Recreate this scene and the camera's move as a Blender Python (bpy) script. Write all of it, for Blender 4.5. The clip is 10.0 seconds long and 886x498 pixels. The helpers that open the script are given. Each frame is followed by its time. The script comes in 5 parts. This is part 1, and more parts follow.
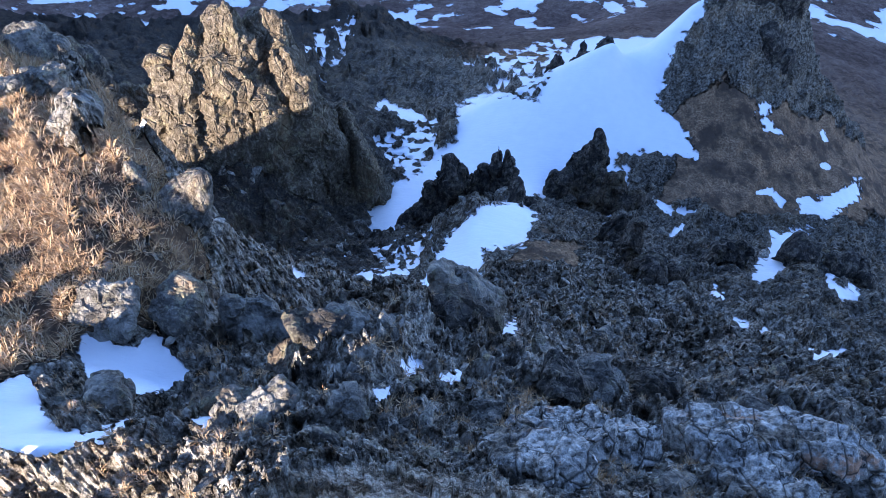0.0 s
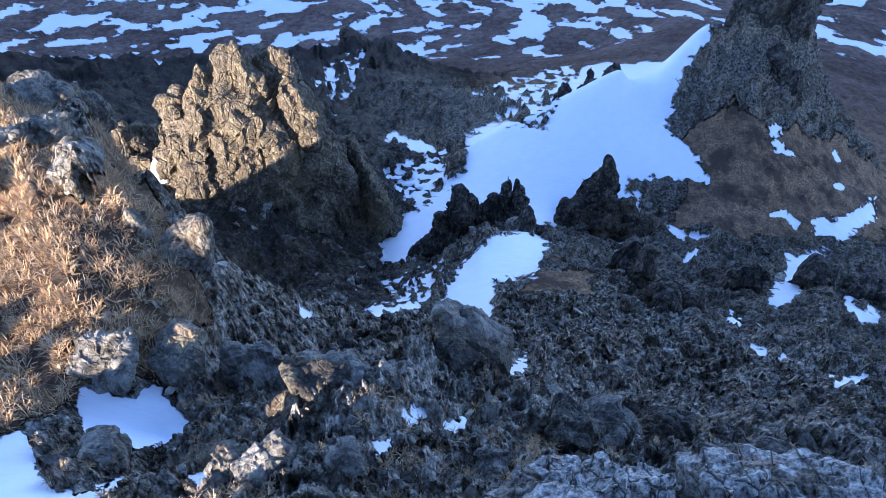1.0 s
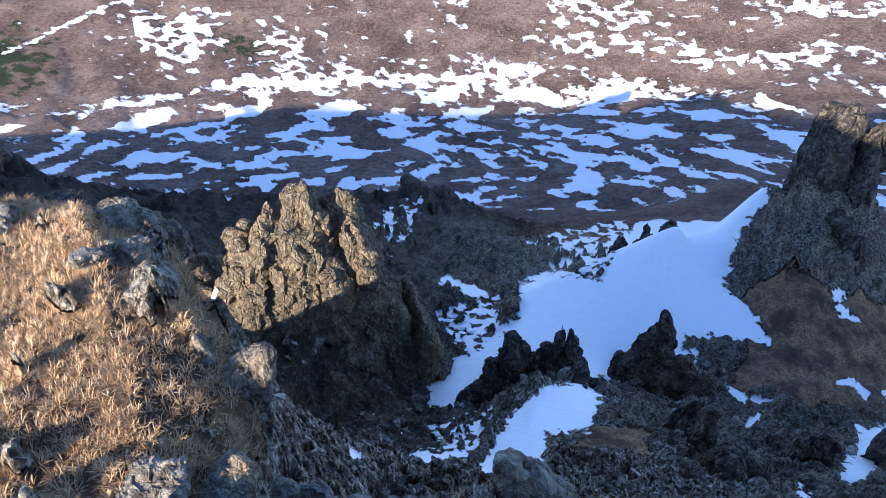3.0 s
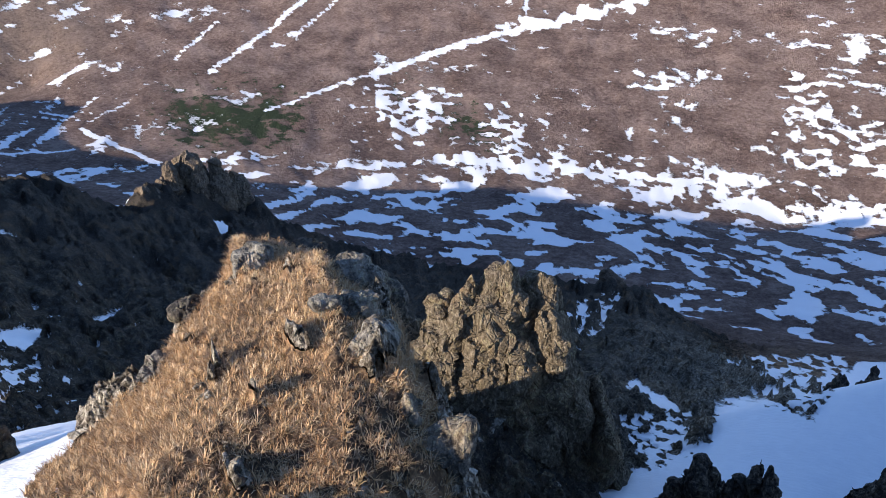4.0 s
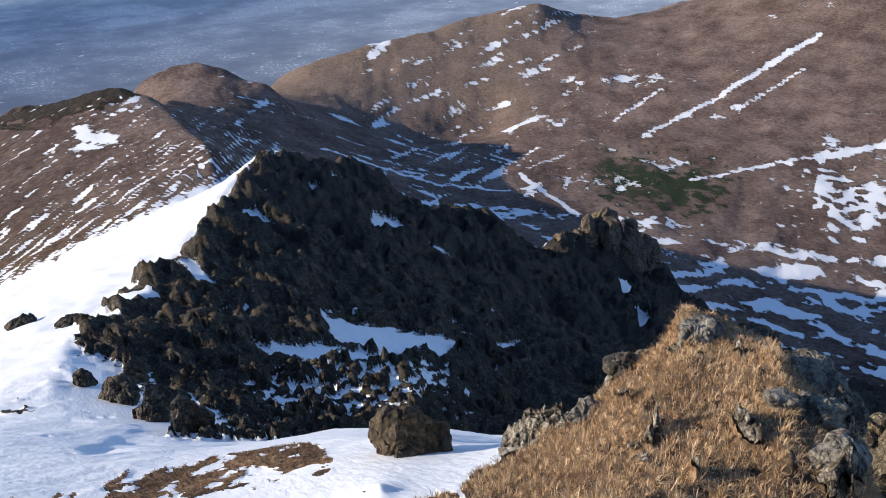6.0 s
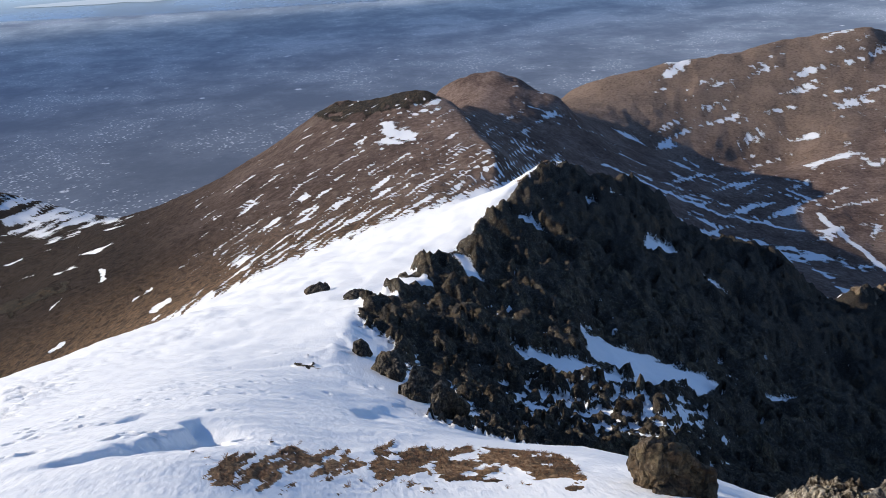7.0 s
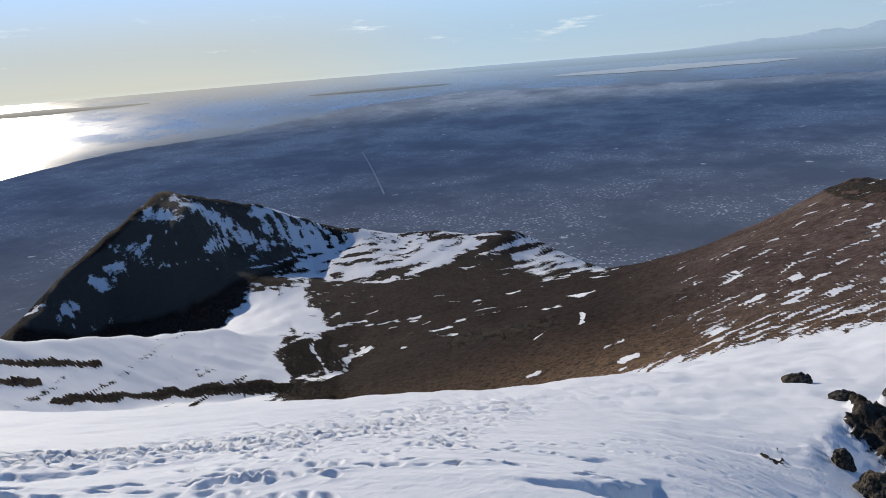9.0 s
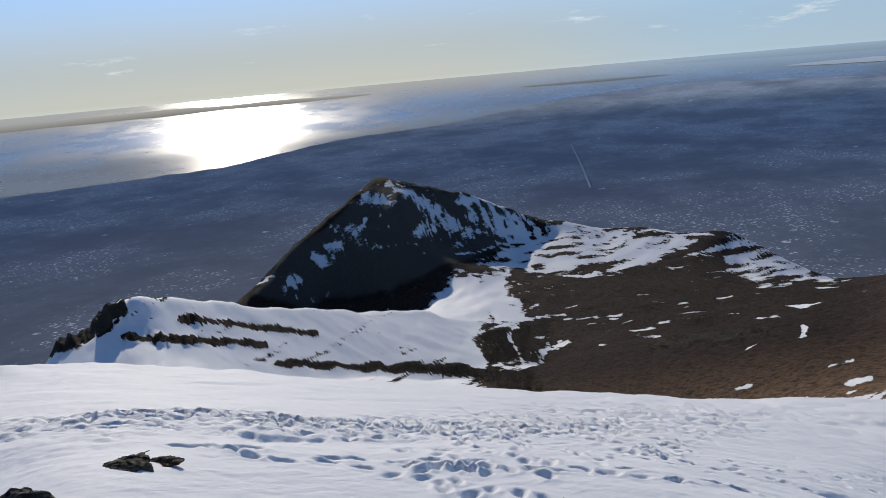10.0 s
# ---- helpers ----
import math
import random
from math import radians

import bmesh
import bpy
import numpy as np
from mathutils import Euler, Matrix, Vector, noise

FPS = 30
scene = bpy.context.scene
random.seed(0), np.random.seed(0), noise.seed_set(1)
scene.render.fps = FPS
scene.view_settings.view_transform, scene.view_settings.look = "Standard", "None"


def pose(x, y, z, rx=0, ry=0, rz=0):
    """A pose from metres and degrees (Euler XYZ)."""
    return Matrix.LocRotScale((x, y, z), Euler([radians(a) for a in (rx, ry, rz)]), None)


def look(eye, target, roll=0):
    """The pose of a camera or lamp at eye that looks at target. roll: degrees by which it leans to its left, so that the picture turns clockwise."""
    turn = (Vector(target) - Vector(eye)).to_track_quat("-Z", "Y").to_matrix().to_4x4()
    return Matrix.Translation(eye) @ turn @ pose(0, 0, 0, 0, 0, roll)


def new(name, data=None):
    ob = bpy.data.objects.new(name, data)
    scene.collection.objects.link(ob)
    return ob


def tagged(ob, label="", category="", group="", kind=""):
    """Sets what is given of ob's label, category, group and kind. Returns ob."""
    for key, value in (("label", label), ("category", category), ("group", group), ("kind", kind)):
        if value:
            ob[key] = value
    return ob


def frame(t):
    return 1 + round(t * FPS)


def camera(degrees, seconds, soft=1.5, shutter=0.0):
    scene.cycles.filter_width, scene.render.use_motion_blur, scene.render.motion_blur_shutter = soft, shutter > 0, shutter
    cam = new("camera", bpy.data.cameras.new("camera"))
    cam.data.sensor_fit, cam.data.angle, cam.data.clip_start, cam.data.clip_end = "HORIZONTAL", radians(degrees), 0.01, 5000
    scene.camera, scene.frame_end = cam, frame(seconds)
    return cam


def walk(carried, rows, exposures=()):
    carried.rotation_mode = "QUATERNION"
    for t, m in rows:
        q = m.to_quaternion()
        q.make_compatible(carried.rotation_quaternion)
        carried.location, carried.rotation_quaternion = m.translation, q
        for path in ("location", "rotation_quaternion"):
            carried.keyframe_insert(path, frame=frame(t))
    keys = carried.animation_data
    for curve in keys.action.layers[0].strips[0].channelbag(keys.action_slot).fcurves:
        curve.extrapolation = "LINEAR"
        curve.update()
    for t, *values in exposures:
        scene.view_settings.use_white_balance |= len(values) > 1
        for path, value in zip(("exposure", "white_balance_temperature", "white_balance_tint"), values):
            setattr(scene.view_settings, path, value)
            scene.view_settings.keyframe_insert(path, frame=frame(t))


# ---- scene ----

cam = camera(61.86, 10.0, soft=0.5)
PATH = [
    (0.0, pose(0.060, -0.035, 0.045, 40.46, -1.69, 4.08)),
    (0.5, pose(0.131, 0.100, 0.034, 41.84, -0.81, 3.74)),
    (1.0, pose(0.158, 0.158, 0.025, 42.65, 0.02, 3.76)),
    (1.5, pose(0.182, 0.189, 0.001, 42.67, 0.39, 4.30)),
    (2.0, pose(0.222, 0.219, 0.001, 43.34, 0.23, 4.60)),
    (2.2, pose(0.221, 0.213, 0.016, 44.43, 0.06, 4.59)),
    (3.3, pose(-0.191, 0.154, -0.077, 56.79, 0.17, 13.52)),
    (3.5, pose(-0.262, 0.123, -0.063, 57.96, 0.31, 17.72)),
    (4.0, pose(-0.372, 0.032, -0.001, 60.42, 0.19, 26.32)),
    (4.5, pose(-0.507, -0.055, 0.038, 62.74, 0.47, 35.03)),
    (5.0, pose(-0.637, -0.160, 0.055, 64.56, 1.47, 44.43)),
    (5.2, pose(-0.693, -0.199, 0.076, 65.05, 1.92, 47.63)),
    (6.3, pose(-1.035, -0.704, 0.079, 66.59, 2.79, 64.45)),
    (6.5, pose(-1.069, -0.775, 0.074, 66.96, 2.72, 69.10)),
    (7.0, pose(-1.138, -0.877, 0.042, 68.34, 2.91, 80.90)),
    (7.5, pose(-1.144, -0.935, 0.068, 70.20, 2.45, 90.39)),
    (8.0, pose(-1.030, -0.987, 0.117, 71.86, 2.59, 98.75)),
    (8.5, pose(-0.948, -1.073, 0.166, 73.82, 3.93, 108.67)),
    (9.0, pose(-0.926, -1.195, 0.161, 75.73, 4.53, 118.14)),
    (9.5, pose(-0.976, -1.436, 0.122, 76.68, 4.77, 126.33)),
    (10.0, pose(-1.022, -1.768, 0.119, 76.43, 5.00, 134.10)),
]
walk(cam, PATH, exposures=[(0.0, 2.82, 5950, 18), (2.2, 2.82, 5950, 18), (3.5, 2.0, 6350, 13), (4.5, 1.66, 6400, 13), (5.2, 1.54, 6450, 12), (6.5, 1.17, 6450, 10),
                               (8.0, 0.84, 6400, 10), (9.0, 0.5, 6350, 10), (10.0, 0.3, 6300, 10)])

# ---- light ----
SUN_AZ, SUN_EL = 150.0, 18.5          # degrees left of the y axis, above the horizon
sun_way = Vector((-math.sin(radians(SUN_AZ)) * math.cos(radians(SUN_EL)), math.cos(radians(SUN_AZ)) * math.cos(radians(SUN_EL)), math.sin(radians(SUN_EL))))
sun_data = bpy.data.lights.new("sun", "SUN")
sun_data.energy, sun_data.angle, sun_data.color = 2.75, radians(0.53), (1.0, 0.885, 0.72)
sun = new("sun", sun_data)
sun.matrix_world = look(sun_way * 50, (0, 0, 0))

world = bpy.data.worlds.new("world")
scene.world = world
world.use_nodes = True
wt = world.node_tree
sky = wt.nodes.new("ShaderNodeTexSky")
sky.sky_type, sky.sun_disc = "NISHITA", False
sky.sun_elevation, sky.sun_rotation = radians(SUN_EL), radians(-SUN_AZ)
sky.altitude, sky.air_density, sky.dust_density, sky.ozone_density = 2200, 0.75, 0.05, 3.0
wt.links.new(sky.outputs[0], wt.nodes["Background"].inputs[0])
wt.nodes["Background"].inputs[1].default_value = 0.108

# ---- materials ----
class Nodes:
    """Short-hand for building one node material."""

    def __init__(self, name):
        self.mat = bpy.data.materials.new(name)
        self.mat.use_nodes = True
        self.t = self.mat.node_tree
        self.bsdf = self.t.nodes["Principled BSDF"]

    def put(self, socket, value):
        if isinstance(value, bpy.types.NodeSocket):
            self.t.links.new(value, socket)
        elif isinstance(value, tuple) and len(value) == 3 and socket.type == "RGBA":
            socket.default_value = (*value, 1)
        else:
            socket.default_value = value

    def noise(self, scale, detail=5, rough=0.6, where=None, dist=0.0):
        n = self.t.nodes.new("ShaderNodeTexNoise")
        self.put(n.inputs["Vector"], where if where is not None else self.place())
        n.inputs["Scale"].default_value, n.inputs["Detail"].default_value = scale, detail
        n.inputs["Roughness"].default_value, n.inputs["Distortion"].default_value = rough, dist
        return n.outputs["Fac"]

    def cells(self, scale, feature="F1", where=None, out="Distance"):
        n = self.t.nodes.new("ShaderNodeTexVoronoi")
        n.feature = feature
        self.put(n.inputs["Vector"], where if where is not None else self.place())
        n.inputs["Scale"].default_value = scale
        return n.outputs[out]

    def place(self):
        return self.t.nodes.new("ShaderNodeNewGeometry").outputs["Position"]

    def own(self):
        return self.t.nodes.new("ShaderNodeTexCoord").outputs["Object"]

    def scaled(self, where, v):
        n = self.t.nodes.new("ShaderNodeMapping")
        self.put(n.inputs["Vector"], where)
        n.inputs["Scale"].default_value = v
        return n.outputs[0]

    def attr(self, name):
        n = self.t.nodes.new("ShaderNodeAttribute")
        n.attribute_name = name
        return n.outputs["Fac"]

    def math(self, op, a, b=0.0, c=None):
        n = self.t.nodes.new("ShaderNodeMath")
        n.operation = op
        self.put(n.inputs[0], a), self.put(n.inputs[1], b)
        if c is not None:
            self.put(n.inputs[2], c)
        return n.outputs[0]

    def span(self, a, lo, hi, to0=0.0, to1=1.0):
        n = self.t.nodes.new("ShaderNodeMapRange")
        n.interpolation_type = "SMOOTHSTEP"
        for i, v in enumerate((a, lo, hi, to0, to1)):
            self.put(n.inputs[i], v)
        return n.outputs[0]

    def mix(self, f, a, b):
        n = self.t.nodes.new("ShaderNodeMix")
        n.data_type = "RGBA"
        self.put(n.inputs[0], f), self.put(n.inputs[6], a if not isinstance(a, float) else (a, a, a)), self.put(n.inputs[7], b if not isinstance(b, float) else (b, b, b))
        return n.outputs[2]

    def ramp(self, f, stops):
        n = self.t.nodes.new("ShaderNodeValToRGB")
        r = n.color_ramp
        while len(r.elements) < len(stops):
            r.elements.new(0.5)
        for e, (p, c) in zip(r.elements, stops):
            e.position, e.color = p, (*c, 1)
        self.put(n.inputs[0], f)
        return n.outputs[0]

    def bump(self, height, strength, distance, normal=None):
        n = self.t.nodes.new("ShaderNodeBump")
        n.inputs["Strength"].default_value, n.inputs["Distance"].default_value = strength, distance
        self.put(n.inputs["Height"], height)
        if normal is not None:
            self.put(n.inputs["Normal"], normal)
        return n.outputs[0]

    def done(self, colour, rough=0.8, normal=None, spec=0.3):
        self.put(self.bsdf.inputs["Base Color"], colour)
        self.put(self.bsdf.inputs["Roughness"], rough)
        self.put(self.bsdf.inputs["Specular IOR Level"], spec)
        if normal is not None:
            self.put(self.bsdf.inputs["Normal"], normal)
        return self.mat


def rock_colour(k, where, fine, lichened=0.75):
    """Grey-brown volcanic rock: two tones, rusty stains, pale lichen. Returns colour and relief."""
    big = k.noise(0.35 * fine, 6, 0.65, where)
    grain = k.noise(6.0 * fine, 8, 0.7, where)
    base = k.ramp(grain, [(0.39, (0.010, 0.009, 0.008)), (0.5, (0.065, 0.054, 0.043)), (0.62, (0.28, 0.235, 0.18))])
    rust = k.mix(k.span(big, 0.5, 0.68), base, (0.28, 0.175, 0.085))
    rust = k.mix(0.75, base, rust)
    crust = k.span(k.math("ADD", k.noise(3.2 * fine, 7, 0.75, where), k.math("MULTIPLY", big, 0.35)), 0.70, 0.80)
    lichen = k.mix(k.noise(14.0 * fine, 3, 0.5, where), (0.30, 0.26, 0.13), (0.44, 0.39, 0.25))
    colour = k.mix(k.math("MULTIPLY", crust, lichened), rust, lichen)
    colour = k.mix(k.span(k.cells(2.3 * fine, "DISTANCE_TO_EDGE", where), 0.0, 0.05, 0.6, 0.0), colour, (0.02, 0.018, 0.016))
    flecks = k.noise(21.0 * fine, 5, 0.7, where)
    colour = k.mix(k.span(flecks, 0.49, 0.41, 0.0, 0.5), colour, (0.012, 0.011, 0.010))
    colour = k.mix(k.math("MULTIPLY", k.span(flecks, 0.57, 0.64), 0.35), colour, (0.42, 0.38, 0.30))
    crack = k.span(k.cells(1.6 * fine, "DISTANCE_TO_EDGE", where), 0.0, 0.09)
    crack2 = k.span(k.cells(5.0 * fine, "DISTANCE_TO_EDGE", where), 0.0, 0.12)
    relief = k.math("ADD", k.math("ADD", k.math("MULTIPLY", crack, 0.5), k.math("MULTIPLY", crack2, 0.22)), k.math("ADD", k.math("MULTIPLY", grain, 0.8), k.math("MULTIPLY", flecks, 0.25)))
    return colour, relief


def rock_material(name, fine, depth, tint=None, vary=False, lichened=0.75):
    k = Nodes(name)
    where = k.scaled(k.place(), (1, 1, 0.7))
    colour, relief = rock_colour(k, where, fine, lichened)
    if tint:
        colour = k.mix(tint[1], colour, tint[0])
    if vary:                                                # each stone has its own tone
        one = k.t.nodes.new("ShaderNodeObjectInfo").outputs["Random"]
        colour = k.mix(k.span(one, 0.15, 0.8, 0.15, 0.6), colour, k.mix(k.span(k.noise(5.0, 8, 0.75, where), 0.38, 0.62), (0.055, 0.05, 0.042), (0.36, 0.335, 0.285)))
        colour = k.mix(k.span(one, 0.3, 0.0, 0.0, 0.6), colour, (0.022, 0.020, 0.018))
    return k.done(colour, 0.88, k.bump(relief, 0.95, depth), 0.2)


def ground_material():
    k = Nodes("mountain_ground")
    where = k.place()
    far = k.attr("far")                                     # 0 near the summit, 1 across the valley
    rock, rock_relief = rock_colour(k, where, 1.0, k.span(far, 0.0, 0.15, 0.75, 0.12))
    rock = k.mix(k.math("MULTIPLY", far, 0.5), rock, (0.062, 0.054, 0.047))
    # the cliff's shade is put into its rock colour
    rock = k.mix(k.math("MULTIPLY", k.attr("cliff_shade"), 0.45), rock, (0.070, 0.062, 0.056))
    # heath: straw near, red-brown across the valley
    n1, n2, n3 = k.noise(9.0, 6, 0.7), k.noise(0.9, 5, 0.6), k.noise(0.03, 8, 0.7)
    straw = k.ramp(n1, [(0.34, (0.06, 0.036, 0.020)), (0.5, (0.24, 0.145, 0.082)), (0.66, (0.46, 0.31, 0.18))])
    straw = k.mix(k.span(n2, 0.35, 0.7), straw, (0.12, 0.082, 0.050))
    straw = k.mix(k.span(k.noise(0.45, 9, 0.78), 0.47, 0.58, 0.0, 0.75), straw, (0.050, 0.036, 0.026))
    n4 = k.noise(0.35, 7, 0.75)
    heath = k.ramp(k.math("ADD", k.math("MULTIPLY", n3, 0.5), k.math("MULTIPLY", n4, 0.5)),
                   [(0.37, (0.080, 0.056, 0.046)), (0.48, (0.19, 0.130, 0.106)), (0.59, (0.34, 0.25, 0.205))])
    scrub = k.span(k.math("ADD", k.attr("scrub"), k.math("MULTIPLY", k.math("SUBTRACT", n4, 0.5), 1.2)), 0.45, 0.6)
    heath = k.mix(k.math("MULTIPLY", k.math("MULTIPLY", k.attr("pale"), far), k.span(n4, 0.3, 0.65)), heath, (0.30, 0.22, 0.16))
    heath = k.mix(scrub, heath, (0.045, 0.060, 0.032))
    # slopes toward the sun painted near-black, their backlit shade put into the heath
    heath = k.mix(k.math("MULTIPLY", k.attr("umber_backlit"), 0.95), heath, k.mix(k.span(n4, 0.3, 0.7), (0.009, 0.0065, 0.0055), (0.050, 0.034, 0.027)))
    soil = k.mix(far, straw, heath)
    stony = k.span(k.math("ADD", k.attr("rock"), k.math("MULTIPLY", k.math("SUBTRACT", k.noise(2.2, 6, 0.7), 0.5), 0.9)), 0.42, 0.58)
    rock = k.mix(k.math("MULTIPLY", k.attr("pale"), k.span(k.noise(2.6, 7, 0.72), 0.34, 0.56)), rock, k.ramp(k.noise(11.0, 7, 0.75), [(0.36, (0.07, 0.062, 0.052)), (0.5, (0.27, 0.25, 0.22)), (0.66, (0.55, 0.53, 0.48))]))
    rock = k.mix(k.math("MULTIPLY", k.attr("pale"), k.span(k.noise(1.1, 5, 0.6), 0.60, 0.70, 0.0, 0.7)), rock, (0.34, 0.17, 0.09))
    near_grey = k.math("MULTIPLY", k.span(far, 0.0, 0.25, 0.72, 0.0), k.math("SUBTRACT", 1.0, k.attr("cliff_shade")))
    rock = k.mix(near_grey, rock, k.ramp(k.noise(7.0, 8, 0.75), [(0.42, (0.024, 0.020, 0.015)), (0.5, (0.30, 0.255, 0.20)), (0.60, (0.74, 0.67, 0.55))]))
    litter = k.ramp(k.noise(17.0, 6, 0.75), [(0.38, (0.010, 0.008, 0.006)), (0.52, (0.045, 0.032, 0.020)), (0.66, (0.16, 0.115, 0.07))])
    dark_gaps = k.math("MULTIPLY", k.span(k.noise(1.5, 7, 0.72), 0.49, 0.56), k.math("MULTIPLY", k.span(far, 0.0, 0.25, 0.7, 0.0), k.span(k.attr("pale"), 0.2, 0.9, 1.0, 0.25)))
    rock = k.mix(dark_gaps, rock, litter)                        # random patches of dark soil, which also paint shaded gaps between the stones
    ground = k.mix(stony, soil, rock)
    # snow with ragged edges
    ragged = k.math("ADD", k.math("MULTIPLY", k.math("SUBTRACT", k.mix(far, k.noise(3.0, 7, 0.7), k.noise(0.22, 10, 0.76)), 0.5), k.mix(far, 0.7, 1.15)), k.attr("snow"))
    snow = k.span(ragged, 0.47, 0.53)
    white = k.mix(k.noise(1.7, 6, 0.6), (0.74, 0.755, 0.78), (0.85, 0.855, 0.86))
    colour = k.mix(snow, ground, white)
    wind = k.noise(5.0, 6, 0.6, k.scaled(where, (0.35, 1.4, 1.0)))
    snow_relief = k.math("MULTIPLY", k.math("ADD", wind, k.math("MULTIPLY", k.noise(14.0, 3, 0.5), 0.12)), k.span(k.attr("churn"), 0.0, 1.0, 0.26, 0.5))
    relief_mix = k.t.nodes.new("ShaderNodeMix")
    k.put(relief_mix.inputs[0], snow), k.put(relief_mix.inputs[2], k.math("ADD", k.math("MULTIPLY", rock_relief, stony), k.math("MULTIPLY", n1, 0.6))), k.put(relief_mix.inputs[3], snow_relief)
    ribs = k.math("MULTIPLY", k.math("ADD", k.noise(0.45, 8, 0.7, k.scaled(where, (1, 1, 0.5))), k.cells(0.5, "F1", where)), k.math("MULTIPLY", stony, k.math("SUBTRACT", 1.0, snow)))
    near_bump = k.bump(relief_mix.outputs[0], 0.8, 0.12, k.bump(ribs, 0.9, 0.8))
    far_bump = k.bump(k.math("MULTIPLY", k.math("ADD", n4, k.math("MULTIPLY", k.noise(1.6, 5, 0.7), 0.5)), k.math("MULTIPLY", far, k.math("SUBTRACT", 1.0, snow))), 1.0, 2.6, near_bump)
    return k.done(colour, k.span(snow, 0, 1, 0.92, 0.7), far_bump, k.span(snow, 0, 1, 0.05, 0.08))


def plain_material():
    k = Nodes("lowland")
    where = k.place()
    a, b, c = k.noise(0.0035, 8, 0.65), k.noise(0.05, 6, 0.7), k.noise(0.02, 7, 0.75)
    # blue haze of distance is put into the woodland's base colour
    hazy_woods = k.mix(k.span(k.math("ADD", k.math("MULTIPLY", a, 0.8), k.math("MULTIPLY", b, 0.2)), 0.38, 0.62), (0.245, 0.29, 0.36), (0.40, 0.455, 0.53))
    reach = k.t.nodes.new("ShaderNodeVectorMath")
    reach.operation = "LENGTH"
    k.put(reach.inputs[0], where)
    hazy_woods = k.mix(k.span(reach.outputs["Value"], 1000, 3100, 0.65, 0.0), hazy_woods, (0.085, 0.102, 0.135))     # forest kept darker near the mountains, where less haze is painted in
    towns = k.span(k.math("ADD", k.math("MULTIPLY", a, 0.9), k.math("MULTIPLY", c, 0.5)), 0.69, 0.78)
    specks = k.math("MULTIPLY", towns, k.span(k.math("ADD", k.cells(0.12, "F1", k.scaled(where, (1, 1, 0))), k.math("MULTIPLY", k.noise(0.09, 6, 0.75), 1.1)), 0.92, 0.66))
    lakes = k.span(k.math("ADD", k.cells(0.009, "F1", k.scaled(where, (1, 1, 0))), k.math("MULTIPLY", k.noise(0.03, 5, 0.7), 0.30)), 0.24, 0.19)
    colour = k.mix(k.math("MULTIPLY", k.math("MAXIMUM", specks, k.math("MULTIPLY", lakes, k.span(c, 0.46, 0.52))), 0.85), hazy_woods, (0.85, 0.87, 0.9))
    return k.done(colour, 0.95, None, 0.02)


def water_material():
    k = Nodes("sea_water")
    ripple = k.noise(0.05, 6, 0.6, k.scaled(k.place(), (1, 1, 1)))
    slick = k.noise(0.003, 4, 0.6)
    # paler base colour stands in for haze and missing sky reflection
    return k.done((0.22, 0.245, 0.265), k.span(slick, 0.35, 0.65, 0.24, 0.38), k.bump(ripple, 0.25, 1.0), 0.6)


GROUND = ground_material()
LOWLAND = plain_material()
SEA = water_material()
ROCK = rock_material("weathered_rock", 1.0, 0.2, ((0.36, 0.27, 0.16), 0.22))
ROCK_FINE = rock_material("lichened_rock", 2.2, 0.035, None, True)


def slab_material():
    k = Nodes("pale_bedrock")
    where = k.place()
    fine = k.noise(16.0, 9, 0.75, where)
    colour = k.ramp(fine, [(0.38, (0.07, 0.065, 0.056)), (0.48, (0.27, 0.255, 0.225)), (0.62, (0.60, 0.57, 0.51))])
    colour = k.mix(k.span(k.noise(2.2, 6, 0.7, where), 0.56, 0.64, 0.0, 0.8), colour, (0.33, 0.17, 0.09))
    colour = k.mix(k.span(k.noise(5.5, 8, 0.75, where), 0.58, 0.64), colour, (0.05, 0.046, 0.04))
    split = k.cells(4.2, "DISTANCE_TO_EDGE", k.scaled(where, (1.0, 0.45, 1.0)))
    colour = k.mix(k.span(split, 0.0, 0.035, 0.85, 0.0), colour, (0.018, 0.016, 0.013))
    colour = k.mix(k.span(k.noise(1.3, 6, 0.7, where), 0.50, 0.58, 0.0, 0.8), colour, k.ramp(fine, [(0.42, (0.015, 0.012, 0.009)), (0.6, (0.16, 0.125, 0.08))]))
    relief = k.math("ADD", k.math("ADD", k.math("MULTIPLY", fine, 0.6), k.math("MULTIPLY", k.noise(5.0, 6, 0.7, where), 0.5)), k.math("MULTIPLY", k.span(split, 0.0, 0.06), 0.8))
    return k.done(colour, 0.9, k.bump(relief, 0.8, 0.04), 0.15)


def scree_material():
    k = Nodes("broken_stones")
    where = k.place()
    one = k.t.nodes.new("ShaderNodeNewGeometry").outputs["Random Per Island"]
    colour, relief = rock_colour(k, where, 2.2, 0.6)
    colour = k.mix(k.span(one, 0.35, 0.95, 0.0, 0.75), colour, k.mix(k.span(k.noise(9.0, 7, 0.75, where), 0.4, 0.6), (0.13, 0.11, 0.085), (0.62, 0.56, 0.46)))
    colour = k.mix(k.span(one, 0.3, 0.0, 0.0, 0.7), colour, (0.020, 0.017, 0.014))
    return k.done(colour, 0.9, k.bump(relief, 0.9, 0.03), 0.2)


SCREE = scree_material()
SLAB = slab_material()
CRAG = rock_material("brown_crag", 0.35, 0.5, ((0.25, 0.185, 0.13), 0.45), False, 0.3)
KNOLL = rock_material("heathy_rock", 0.3, 0.5, ((0.105, 0.075, 0.052), 0.7), False, 0.15)
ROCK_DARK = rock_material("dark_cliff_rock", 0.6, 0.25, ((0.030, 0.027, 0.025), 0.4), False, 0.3)


